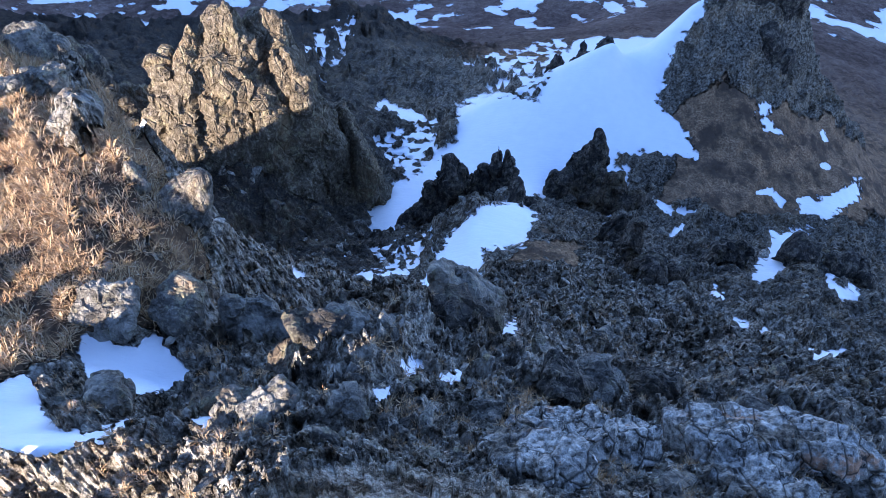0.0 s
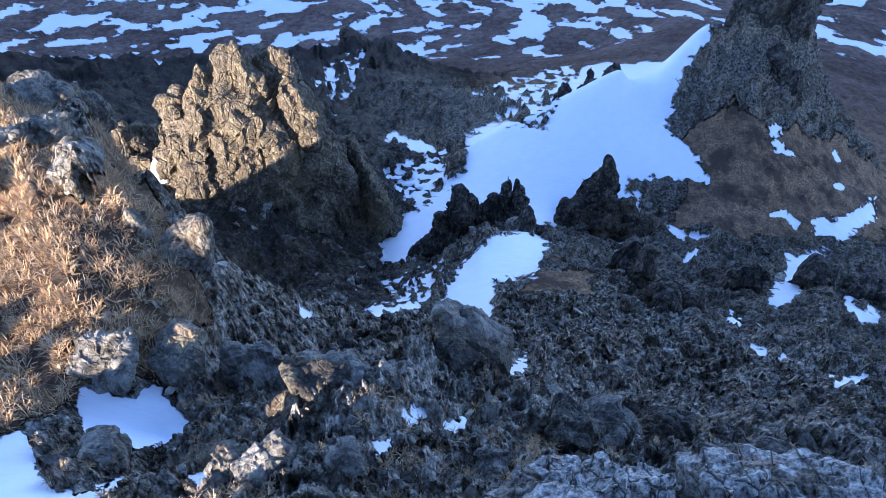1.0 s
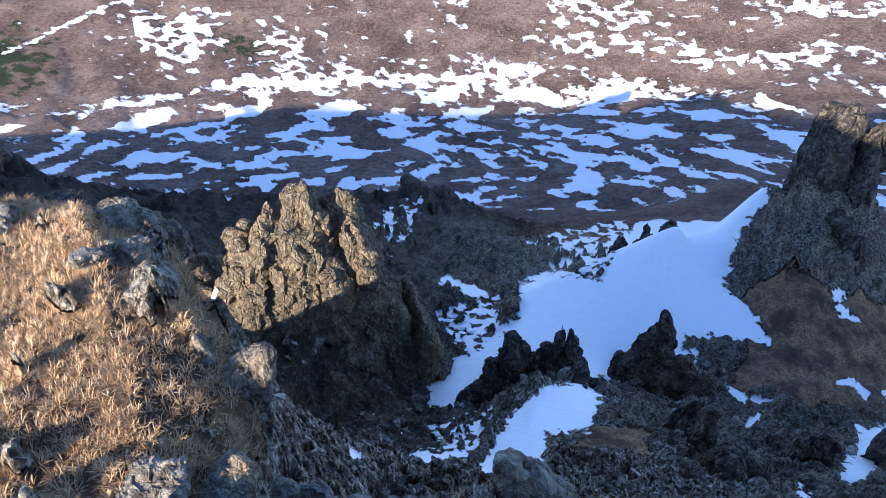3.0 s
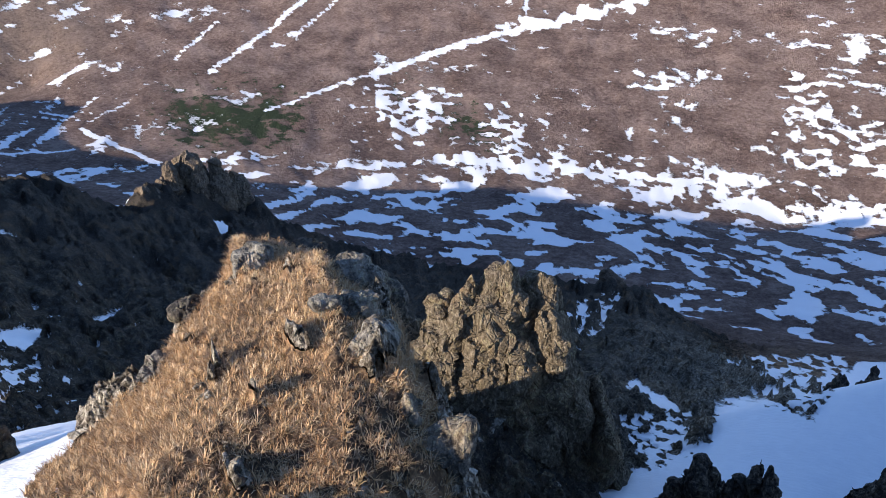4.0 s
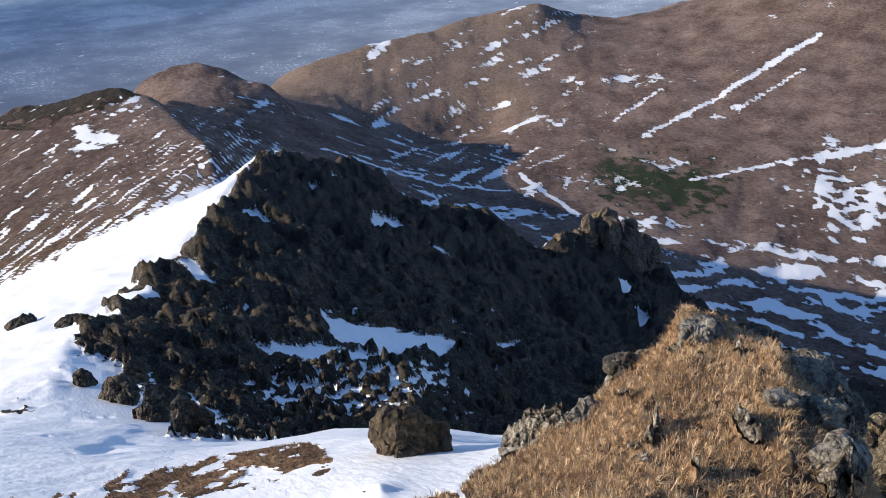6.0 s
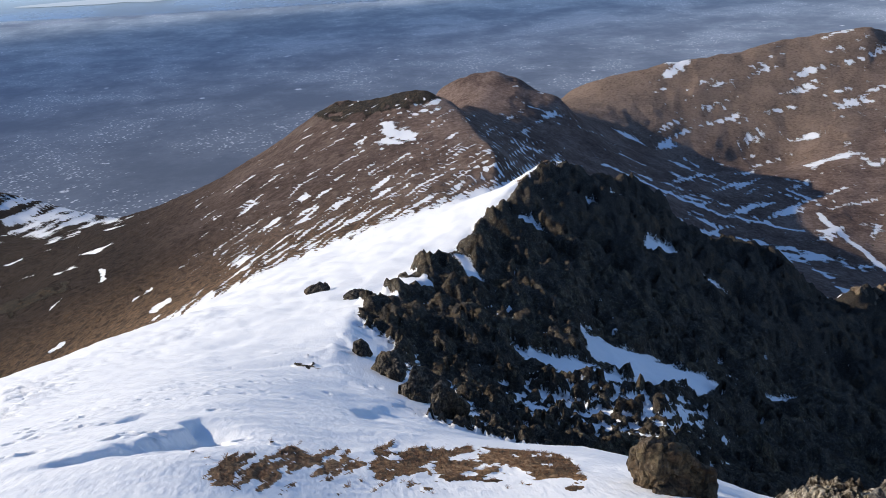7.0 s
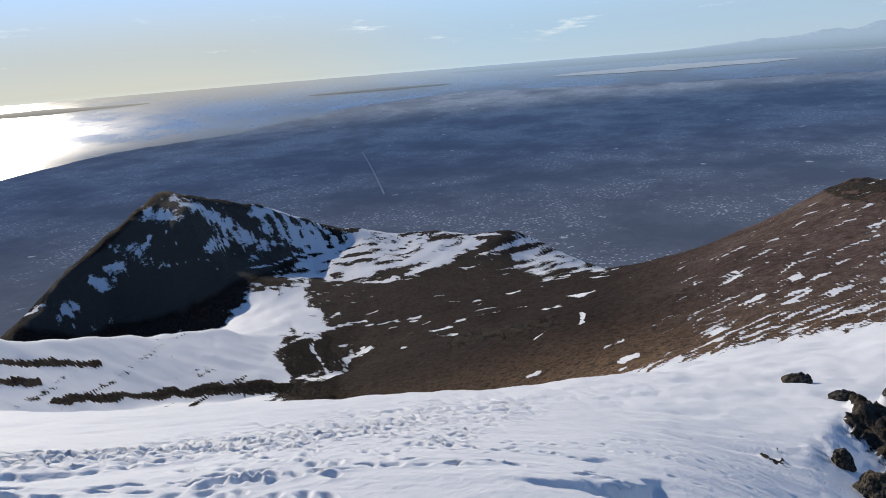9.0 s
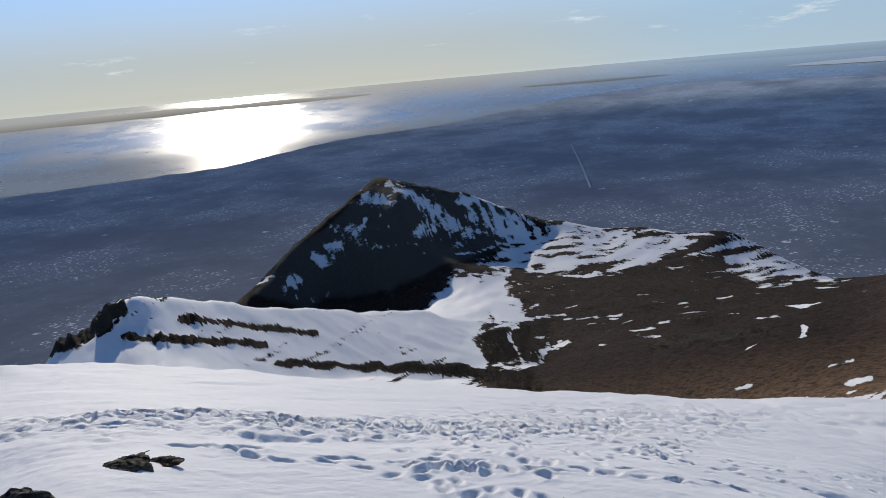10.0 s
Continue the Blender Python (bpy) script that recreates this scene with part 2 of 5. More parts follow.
# ---- ground: one sheet from the summit to the horizon ----
def hash2(ix, iy, seed):
    h = ix.astype(np.int32).astype(np.uint32) * np.uint32(374761393) + iy.astype(np.int32).astype(np.uint32) * np.uint32(668265263) + np.uint32(seed * 974711)
    h = (h ^ (h >> np.uint32(13))) * np.uint32(1274126177)
    return ((h ^ (h >> np.uint32(16))) & np.uint32(0xFFFF)).astype(np.int32)


WAY_X, WAY_Y = (f(np.arange(256) * math.pi / 128).astype(np.float32) for f in (np.cos, np.sin))


def perlin(x, y, seed):
    """Gradient noise, about -0.7 to 0.7."""
    x, y = np.asarray(x, np.float32), np.asarray(y, np.float32)
    ix, iy = np.floor(x), np.floor(y)
    fx, fy = x - ix, y - iy
    sx, sy = fx * fx * fx * (fx * (fx * 6 - 15) + 10), fy * fy * fy * (fy * (fy * 6 - 15) + 10)
    total = 0
    for ox in (0, 1):
        for oy in (0, 1):
            h = hash2(ix + ox, iy + oy, seed) & 255
            dot = WAY_X[h] * (fx - ox) + WAY_Y[h] * (fy - oy)
            total = total + dot * (sx if ox else 1 - sx) * (sy if oy else 1 - sy)
    return total


def fbm(x, y, octaves, seed, gain=0.5, ridged=False):
    total, amp = 0, 1.0
    for i in range(octaves):
        n = perlin(x * 2.03 ** i + 17.3 * i, y * 2.03 ** i - 9.1 * i, seed + i)
        total = total + amp * ((0.35 - np.abs(n)) * 1.6 if ridged else n)
        amp *= gain
    return total


def step(x, lo, hi):
    t = np.clip((x - lo) / (hi - lo), 0, 1)
    return t * t * (3 - 2 * t)


def blocks(x, y, seed, tilt=0.5):
    """Broken blocks: cells between joints, each with its own level and tilt; about -0.7 to 0.7."""
    ix, iy = np.floor(x), np.floor(y)
    best = np.full(x.shape, 9.0, np.float32)
    level = np.zeros(x.shape, np.float32)
    for ox in (-1, 0, 1):
        for oy in (-1, 0, 1):
            h = hash2(ix + ox, iy + oy, seed)
            g = hash2(ix + ox, iy + oy, seed + 5)
            dx, dy = x - ix - ox - (h & 255) / 255, y - iy - oy - (h >> 8) / 255
            d = dx * dx + dy * dy
            new_level = (g & 255) / 255 - 0.5 + tilt * (dx * WAY_X[g & 255] + dy * WAY_Y[g & 255]) * 2 * ((g >> 8) / 255)
            level = np.where(d < best, new_level, level)
            best = np.minimum(best, d)
    return level


# Crest, edge and valley lines of the mountain, placed to fit the camera's view: (degrees left of the y axis, distance,
# height) in metres from the summit at eye level.
SUMMIT = [
    [(-60, .9, -2.4), (-20, .9, -2.7), (20, .9, -2.7), (60, .9, -2.4)], [(0, .3, -1.8), (90, .3, -1.75), (180, .3, -1.75), (270, .3, -1.8)], [(60, .9, -2.7), (90, .9, -2.95), (125, .9, -2.6), (150, .9, -2.1), (200, .9, -2.1), (270, .9, -2.2)],
    # 46 to 112 degrees: unseen ground sunk so the sun reaches the rock rib
    [(100, 1.5, -3.55), (104, 2.3, -4.05), (112, 2.9, -4.1)], [(46, 2.1, -4.8), (60, 2.0, -4.7), (78, 2.0, -4.55)], [(70, 3, -4.6), (88, 3.2, -4.45)], [(88, 3.2, -4.45), (100, 3.2, -4.5), (116, 3.6, -4.2), (150, 3, -2.7), (180, 3.5, -2.6), (230, 3.5, -3.2), (290, 3, -3.6)],
    [(58, 3.6, -4.6), (38, 2.6, -4.6), (28, 1.95, -3.95), (20, 1.95, -4.0), (12, 2.0, -4.25), (5, 2.2, -4.7), (-30, 2.6, -4.9), (-49, 4.4, -5.8)],
    [(50, 5, -5.5), (39, 4.2, -6.0), (31, 3.3, -5.6), (27, 3.1, -5.1), (20, 3.05, -4.8), (13, 3.05, -4.58), (9, 3.1, -4.75), (3, 4.5, -5.9)], [(3, 4.5, -5.95), (-1, 4.4, -6.1), (-12.7, 3.8, -6.0), (-27, 4.6, -6.9), (-45.5, 6.5, -7.6)],
]
GULLY = [
    [(20, 5, -7.6), (5, 5.6, -8.2), (-9, 6.2, -8.8), (-25, 7, -10), (-42, 9.2, -11)], [(1.5, 12, -16.8), (-1, 16, -19), (-1.2, 20, -20.4), (-6.5, 22, -22.3)], [(2, 21.5, -23.4), (4, 24, -27.0), (0, 26, -26.2), (-5, 27.5, -27.2)],
    [(17, 14, -18.3), (11.4, 17, -21), (11, 23, -26.5), (10, 36, -30.6), (11, 60, -46)], [(-9, 18, -19.7), (-20, 14, -17), (-28, 12, -15.6)],
    [(-33, 18, -19.3), (-39, 24, -22)], [(-26, 25, -25), (-30, 30, -26.6), (-35, 40, -29)],
]
CHUTE = [
    [(-8.9, 28, -27), (-14.8, 26, -26.5), (-21, 32, -26.5), (-17, 38, -26)], [(1, 35, -28.6), (-8.4, 37, -25.5), (-12.3, 38, -23.7)], [(-15.6, 40, -24.5), (-18.3, 43, -22.6)],
    [(-12, 46, -33), (-18, 58, -36)], [(0, 48, -39)], [(-20.5, 42, -21.8), (-25, 44, -21.8), (-28.5, 45, -27.8), (-33, 46, -30)], [(-26, 62, -43), (-36, 66, -48)],
    [(-50, 20, -20), (-50, 60, -45), (-45, 200, -128)],
]
SPUR = [
    [(58, 6.2, -5.4), (46.7, 6.9, -5.45), (45.6, 11.5, -5.8)], [(45.6, 11.5, -5.8), (40, 12.5, -6.8), (34.5, 13, -8.1)], [(69, 8, -6.8), (61, 9, -7.2), (55, 9.6, -7), (48.6, 11, -6.6)],
    [(44, 5.4, -5.55), (38, 4.95, -5.75)], [(36.5, 5.9, -5.5), (32, 5.9, -5.8), (29, 6.3, -6.1)], [(40, 5.6, -5.4), (39, 7.5, -5.3), (39, 10, -5.55), (39, 12.2, -6.7)], [(33.5, 6.9, -5.4), (33, 9, -5.9), (33, 11.5, -7.6)], [(30, 7.4, -5.75), (28.5, 6.9, -6.2)], [(24, 7.5, -9)], [(58, 14, -11.5), (46, 14.5, -11), (34, 15.5, -12), (28, 11, -13), (24, 16, -18)],
    [(34.7, 28, -21.6), (29.4, 20, -21.7), (21, 21, -25.6)], [(32, 30, -21.2), (22, 27.5, -22.5)], [(34, 40, -32), (22, 36, -31)],
]
DOME = [
    # 38 to 50 degrees: unseen ground sunk so the sun reaches the tower
    [(67, 13, -9.3), (75, 12, -8.8), (83, 14, -9.9)], [(73, 9, -7)], [(81, 22, -15.6), (73, 22, -15.6), (66, 19, -13.9), (57, 15, -11.3)], [(76, 27, -20), (70, 25, -21.5), (63, 22, -20), (55, 18.5, -18)], [(46, 19, -19), (38, 19, -19.5)], [(50, 26, -25), (40, 25, -25)],
    [(106, 11.6, -6.5), (133, 12.3, -5.9), (148, 13.3, -5.6), (165, 14, -4.3)], [(108, 7.2, -4.9), (130, 7, -4.4), (150, 7, -3.9), (166, 7, -3.2)], [(157, 11, -4.05), (164, 9.4, -3.25)], [(102, 17, -9.6), (120, 17, -8.6), (140, 17, -7.7), (160, 17, -5.7)], [(100, 24, -12.9), (110, 24, -12.3), (121, 24, -12.0), (135, 24, -10.9), (150, 24, -9.5), (165, 24, -7.1)],
    [(168, 42, -11.4), (157, 48, -15.9), (145, 55, -22), (131, 60, -26.7), (117, 65, -29.8), (103, 75, -32.8)], [(168, 70, -28), (157, 85, -42), (145, 95, -52), (131, 110, -65), (117, 120, -69)],
]
RIDGE = [
    [(81, 22, -15.6), (88.6, 24, -15.5), (94.5, 32, -17.8), (91, 48, -22.5), (86, 60, -27), (81, 85, -32), (77, 110, -33.6), (73.8, 130, -34.1)],
    [(89.7, 110, -42.4), (101, 155, -60), (108, 250, -89.5)], [(78, 33, -22.3), (75, 50, -28.5), (72, 80, -35.7)], [(65, 35, -23.6), (65, 60, -36), (62, 90, -46.8)], [(55, 50, -37.7), (55, 100, -54), (48, 110, -67)],
    # 73 to 56 degrees: unseen back of the crest lowered to light the crag
    [(73.8, 130, -34.1), (70, 133, -37.6), (66.9, 138, -43), (62.4, 145, -53), (55.5, 158, -64), (51, 166, -75)], [(50.5, 172, -76), (48.5, 182, -77.5), (46.5, 192, -79), (44, 195, -86), (41, 190, -97)], [(73, 150, -56), (68, 160, -64), (62, 172, -76), (56, 180, -86)],
    [(62, 190, -88), (52, 230, -132), (44, 250, -135)],
]
NORTH_VALLEY = [
    # 81.2 to 79.8 degrees: ridge added behind the crest to shade the west slope
    [(82, 650, -105), (79.3, 650, -95), (77.6, 650, -91), (75.9, 640, -98), (74.3, 615, -109), (72.6, 600, -107), (71.6, 600, -124), (69, 620, -149), (64, 660, -180), (56, 700, -190)], [(67, 350, -150), (57, 420, -172)], [(81.2, 430, -83), (79.8, 540, -100)],
    [(55, 600, -178), (49, 450, -173), (47, 420, -172), (41, 400, -176), (30, 400, -185), (15, 420, -190), (0, 420, -198)], [(0, 420, -198), (-10, 440, -190), (-20, 440, -165), (-40, 440, -160)],
    [(35, 300, -176), (22, 260, -173), (7, 260, -168), (-8, 250, -158), (-17, 260, -135)], [(0, 190, -135)], [(15.7, 140, -93), (11.8, 150, -90), (7, 140, -90), (0.7, 135, -98)],
]
NORTH_RANGE = [
    [(72, 900, -155), (66.7, 900, -131), (60, 950, -118), (56, 1000, -107), (52.5, 1000, -96), (46.7, 1060, -130)], [(46.7, 1060, -130), (40, 1100, -105), (33, 1050, -60), (20, 1050, -60), (0, 1050, -70), (-20, 1000, -60), (-40, 1000, -60)],
    [(66, 1120, -270), (56, 1200, -260), (46, 1300, -260)],
]
BROWN_RIDGE = [
    [(77.5, 200, -52.8), (80.6, 330, -61.8), (82.9, 345, -56.5), (86.8, 380, -65), (89.8, 400, -67.7), (94, 450, -99), (98.7, 520, -137), (103, 600, -171)], [(103, 600, -171), (107, 680, -201), (110, 760, -225)],
    [(83, 480, -150), (90, 540, -200), (98, 660, -240)], [(84, 900, -300), (95, 900, -310)], [(112, 330, -119), (115, 450, -165)],
]
BASIN = [
    [(128, 400, -176), (126, 620, -197), (130, 800, -213)], [(129.9, 925, -173.4), (127.3, 925, -191.7), (123.8, 925, -203.3), (120, 925, -208.1), (116.3, 925, -216.5), (114.5, 925, -213.2), (113.7, 925, -211.4), (112.8, 925, -218.7), (110.1, 925, -245.3), (107.8, 925, -265.8), (105.7, 925, -277.5)], [(114.6, 905, -210), (115.8, 800, -207), (117.5, 700, -203)], [(112.4, 800, -224)],
    [(151, 740, -201), (147.9, 800, -180), (145, 850, -157), (142.1, 890, -134.5), (140.3, 915, -118.3), (139.7, 925, -115.1), (138.5, 925, -123.7), (136.3, 925, -135.5), (134.3, 925, -147), (133.5, 925, -140.2), (132, 925, -156.5), (129.9, 925, -173.4)], [(139.7, 925, -115.1), (138.6, 830, -134), (137.4, 750, -168)], [(136, 820, -191), (133.5, 838, -197), (130, 860, -204), (126.5, 890, -208)], [(147, 640, -228), (141, 680, -224), (137, 650, -212)], [(150.5, 690, -214), (147.5, 720, -224), (144.5, 745, -228), (141.5, 750, -222)],
    [(150, 950, -300), (139, 1080, -270), (130, 1120, -280), (115, 1100, -300), (105, 1000, -320)],
]
WEST_HILL = [
    [(165, 237, -70), (164, 235, -66), (162.3, 233, -63), (160.3, 232, -55.5), (158.7, 232, -55.7), (152.5, 275, -74), (150.1, 300, -86), (145.8, 360, -108), (142.3, 420, -133), (137, 480, -155)],
    [(157, 170, -62), (150, 210, -85), (142, 290, -120), (133, 340, -155)], [(165, 300, -125), (158, 320, -125), (151, 420, -170), (147, 500, -190)],
]
BACK = [[(180, 14, -3.8), (182, 40, -10.5)], [(200, 50, -22), (240, 50, -28), (290, 50, -32)], [(190, 300, -140), (240, 300, -150), (300, 300, -150)], [(175, 900, -310), (240, 900, -320), (300, 900, -300)]]

LOW_U, HIGH_U = math.log(0.3), math.log(1300)


def stretched(lines, na, nu):
    """A skin drawn tight over the lines: slope against direction (wrapping round) and logarithm of range, on a net of na x nu."""
    total, count = np.zeros((na, nu)), np.zeros((na, nu))
    for line in lines:
        for (a0, r0, z0), (a1, r1, z1) in zip(line, line[1:] or line):
            n = int(max(abs(a1 - a0) / 360 * na, abs(math.log(r1 / r0)) / (HIGH_U - LOW_U) * nu) * 2) + 2
            t = np.linspace(0, 1, n)
            u = np.log(r0) + t * math.log(r1 / r0)
            i = np.round((a0 + t * (a1 - a0)) / 360 * na).astype(int) % na
            j = np.clip(np.round((u - LOW_U) / (HIGH_U - LOW_U) * (nu - 1)).astype(int), 0, nu - 1)
            np.add.at(total, (i, j), z0 / r0 + t * (z1 / r1 - z0 / r0)), np.add.at(count, (i, j), 1)
    fixed = count > 0
    return fixed, np.where(fixed, total / np.maximum(count, 1), 0)


def relax(lines):
    net = None
    for level, turns in ((32, 300), (16, 400), (8, 300), (4, 200), (2, 100), (1, 50)):
        na, nu = 960 // level, 704 // level
        fixed, held = stretched(lines, na, nu)
        if net is None:
            net = np.full((na, nu), held[fixed].mean())
        else:
            net = np.repeat(np.repeat(net, 2, 0), 2, 1)
        for turn in range(turns):
            net = np.where(fixed, held, net)
            wide = np.pad(net, ((0, 0), (1, 1)), mode="edge")
            net = (np.roll(net, 1, 0) + np.roll(net, -1, 0) + wide[:, :-2] + wide[:, 2:]) / 4
        net = np.where(fixed, held, net)
    for turn in range(2):                                   # wear the creases a little
        wide = np.pad(net, ((0, 0), (1, 1)), mode="edge")
        net = 0.5 * net + (np.roll(net, 1, 0) + np.roll(net, -1, 0) + wide[:, :-2] + wide[:, 2:]) / 8
    # drifted snow smooths the dome
    u = np.exp(np.linspace(LOW_U, HIGH_U, net.shape[1]))
    az = np.arange(net.shape[0]) * 360 / net.shape[0]
    soft = (np.clip((az - 96) / 6, 0, 1) * np.clip((170 - az) / 8, 0, 1))[:, None] * (np.clip((u - 3) / 2, 0, 1) * np.clip((40 - u) / 12, 0, 1))[None, :]
    for turn in range(220):
        wide = np.pad(net, ((0, 0), (1, 1)), mode="edge")
        net = net + soft * 0.7 * ((np.roll(net, 1, 0) + np.roll(net, -1, 0) + wide[:, :-2] + wide[:, 2:]) / 4 - net)
    return net


NET = relax(SUMMIT + GULLY + CHUTE + SPUR + DOME + RIDGE + NORTH_VALLEY + NORTH_RANGE + BROWN_RIDGE + BASIN + WEST_HILL + BACK)

AZ = np.radians(np.r_[np.arange(-54, 98, 0.24), np.arange(98, 166, 0.19), np.arange(166, 180, 0.3), np.arange(180, 306, 2.0)])
RAD = np.exp(np.r_[math.log(0.01), np.linspace(math.log(0.3), math.log(1.8), 30, endpoint=False), np.linspace(math.log(1.8), math.log(7), 170, endpoint=False), np.linspace(math.log(7), math.log(45), 350, endpoint=False),
                   np.linspace(math.log(45), math.log(1250), 310, endpoint=False), np.linspace(math.log(1250), math.log(4850), 40)])
A, U = np.meshgrid(AZ, np.log(RAD), indexing="ij")
R = np.exp(U)


def lowland(r):
    return -320 + 268 * np.clip((r - 1500) / 3350, 0, 1) ** 1.6


# the slope seen from the summit, drawn out from the coarse net to the fine one
def fine_rows(t):
    """Smooth (cubic) reading positions and weights."""
    i = np.floor(t).astype(int)
    f = t - i
    return i, ((1 - f) ** 3 / 6, (3 * f ** 3 - 6 * f * f + 4) / 6, (-3 * f ** 3 + 3 * f * f + 3 * f + 1) / 6, f ** 3 / 6)


ia, wa = fine_rows((np.degrees(AZ) % 360) / 360 * NET.shape[0])
iu, wu = fine_rows(np.clip((np.log(RAD) - LOW_U) / (HIGH_U - LOW_U), 0, 1) * (NET.shape[1] - 1))
half = sum(w[:, None] * NET[(ia + k - 1) % NET.shape[0]] for k, w in enumerate(wa))
slope = sum(w[None, :] * half[:, np.clip(iu + k - 1, 0, NET.shape[1] - 1)] for k, w in enumerate(wu))
X, Y = -np.sin(A) * R, np.cos(A) * R
Z0 = R * slope
EL = np.degrees(np.arctan(slope)).astype(np.float32)
DEG, U, A = np.degrees(A).astype(np.float32), U.astype(np.float32), A.astype(np.float32)


def streak(az0, el0, az1, el1, wide):
    """1 on a stretch of hillside between two directions, falling to 0 at its border and -1 away from it."""
    out = np.full(DEG.shape, -1, np.float32)
    i, j = np.searchsorted(AZ, np.radians((min(az0, az1) - 2.2 * wide, max(az0, az1) + 2.2 * wide)))
    dx, dy = (az1 - az0) * 0.94, el1 - el0
    px, py = (DEG[i:j] - az0) * 0.94, EL[i:j] - el0
    t = np.clip((px * dx + py * dy) / (dx * dx + dy * dy + 1e-9), 0, 1)
    out[i:j] = np.clip(1 - np.hypot(px - t * dx, py - t * dy) / wide, -1, 1)
    return out


def patch(corners, soft):
    """1 inside a many-cornered patch of hillside, 0 on its border, -1 away from it."""
    out = np.full(DEG.shape, -1, np.float32)
    az = [c[0] for c in corners]
    i, j = np.searchsorted(AZ, np.radians((min(az) - 2 * soft, max(az) + 2 * soft)))
    d, e = DEG[i:j], EL[i:j]
    inside, off = np.zeros(d.shape, bool), np.full(d.shape, 99, np.float32)
    for (a0, e0), (a1, e1) in zip(corners, corners[1:] + corners[:1]):
        inside ^= ((e0 > e) != (e1 > e)) & (d < (a1 - a0) * (e - e0) / ((e1 - e0) or 1e-9) + a0)
        dx, dy = (a1 - a0) * 0.85, e1 - e0
        px, py = (d - a0) * 0.85, e - e0
        t = np.clip((px * dx + py * dy) / (dx * dx + dy * dy + 1e-9), 0, 1)
        off = np.minimum(off, np.hypot(px - t * dx, py - t * dy))
    out[i:j] = np.clip(np.where(inside, off, -off) / soft, -1, 1)
    return out


def within(zone, f):
    """f(degrees, elevation, log range) worked out only where the zone is."""
    out = np.zeros(DEG.shape, np.float32)
    w = zone > 0.01
    out[w] = f(DEG[w], EL[w], U[w])
    return out


crest_az = np.interp(U, np.log((9, 20, 23, 25, 33, 48, 60, 85, 110, 130)), (62, 57, 74, 88, 94, 91, 86, 81, 77, 73.8))
wander = fbm(DEG / 9, U * 5, 4, 5)
edge_bits = fbm(DEG / 2.2, U * 16, 4, 6, 0.6)
left_of_crest = step(DEG - crest_az + 4.5 * edge_bits * step(R, 18, 26) * step(R, 75, 55) + 5 * wander * step(R, 12, 25) * (1 - 0.75 * step(R, 55, 90)), -0.8, 0.8) * step(DEG, 55, 59)
across = EL + 0.25 * DEG                                   # grows from the snow edge up the brown slope
north = (DEG < 80) & (R > 205)
valley = step(R, 205, 260) * step(DEG, 62, 56) * step(R, 470, 415)
range_side = step(R, 400, 440) * step(DEG, 76, 72)
cliff = (1 - left_of_crest) * step(R, 11, 15) * step(R, 260, 215) * step(DEG, -10, 20)
fore = step(R, 16, 13) * (1 - step(DEG, 58, 64) + step(DEG, 262, 300))
outer = np.interp(DEG, (30, 34, 40, 46, 50, 55, 61, 70, 76), (9, 12.8, 13, 12.8, 11.6, 10.3, 9.6, 8.7, 8))
mound = step(R, 4.3, 5.0) * step(outer - R + 0.8 * wander, 0, 0.5) * step(DEG + 5 * wander, 28.5, 32) * step(DEG + 6 * wander, 78, 72) * step(EL - 4 * wander, -53, -49)
mound = mound * step(1.0 - fbm(DEG / 4.0, EL / 3.0, 3, 15) * 1.5, 0.2, 0.5)
turf = step(np.maximum(streak(107, -32.0, 91, -35.1, 1.0), streak(91, -35.1, 77, -35.9, 1.1)) + 0.5 * wander + 1.5 * fbm(DEG / 2.6, EL / 0.5, 5, 17, 0.6), 0.3, 0.55) * step(R, 17, 15)         # straw showing through the snow

# --- snow cover, 0.5 at the edge of a patch ---
fine = fbm(DEG / 1.1, EL / 0.36, 2, 21, 0.62)
broad = fbm(DEG / 7.0, EL / 1.5, 5, 31)
bands = within(valley, lambda d, e, u: fbm(d / 4.0 + 0.6 * np.sin(e), e / 0.8, 4, 41, 0.62))
along = within((R > 60) & (R < 800) & (DEG > 70) & (DEG < 140), lambda d, e, u: fbm((e + 0.48 * d) / 0.22, (d - 0.4 * e) / 3.4, 3, 51, 0.6))
snow = np.full_like(R, 0.0)
dome = left_of_crest * step(R, 6.0, 7.0) * step(R, 340, 140)
brown = step(across + 0.7 * along, 2.2, 3.0) * step(R, 70, 110) * step(DEG, 136, 128) * (R < 800)
snow = np.maximum(snow, dome * (1 - brown))
snow = np.maximum(snow, brown * (R < 800) * np.clip(0.38 - 0.055 * np.abs(across - 3.0) + 1.3 * along, 0, 1) * step(DEG, 114, 92))
snow = np.maximum(snow, valley * np.clip(0.50 + 1.5 * bands - 0.03 - 0.045 * np.abs(EL + 27), 0, 1))
snow = np.maximum(snow, range_side * np.clip(0.13 + 0.6 * fine + 0.6 * broad + 0.34 * step(EL, -20.5, -24.5) + 0.18 * step(DEG, 14, 4) - 0.10 * step(EL, -17, -11), 0, 1) * step(DEG, 66, 50))
snow = np.maximum(snow, range_side * np.clip(0.13 + 1.2 * within(range_side, lambda d, e, u: fbm((e + 0.35 * d) / 0.5, d / 3, 4, 61)), 0, 1) * step(DEG, 40, 52))
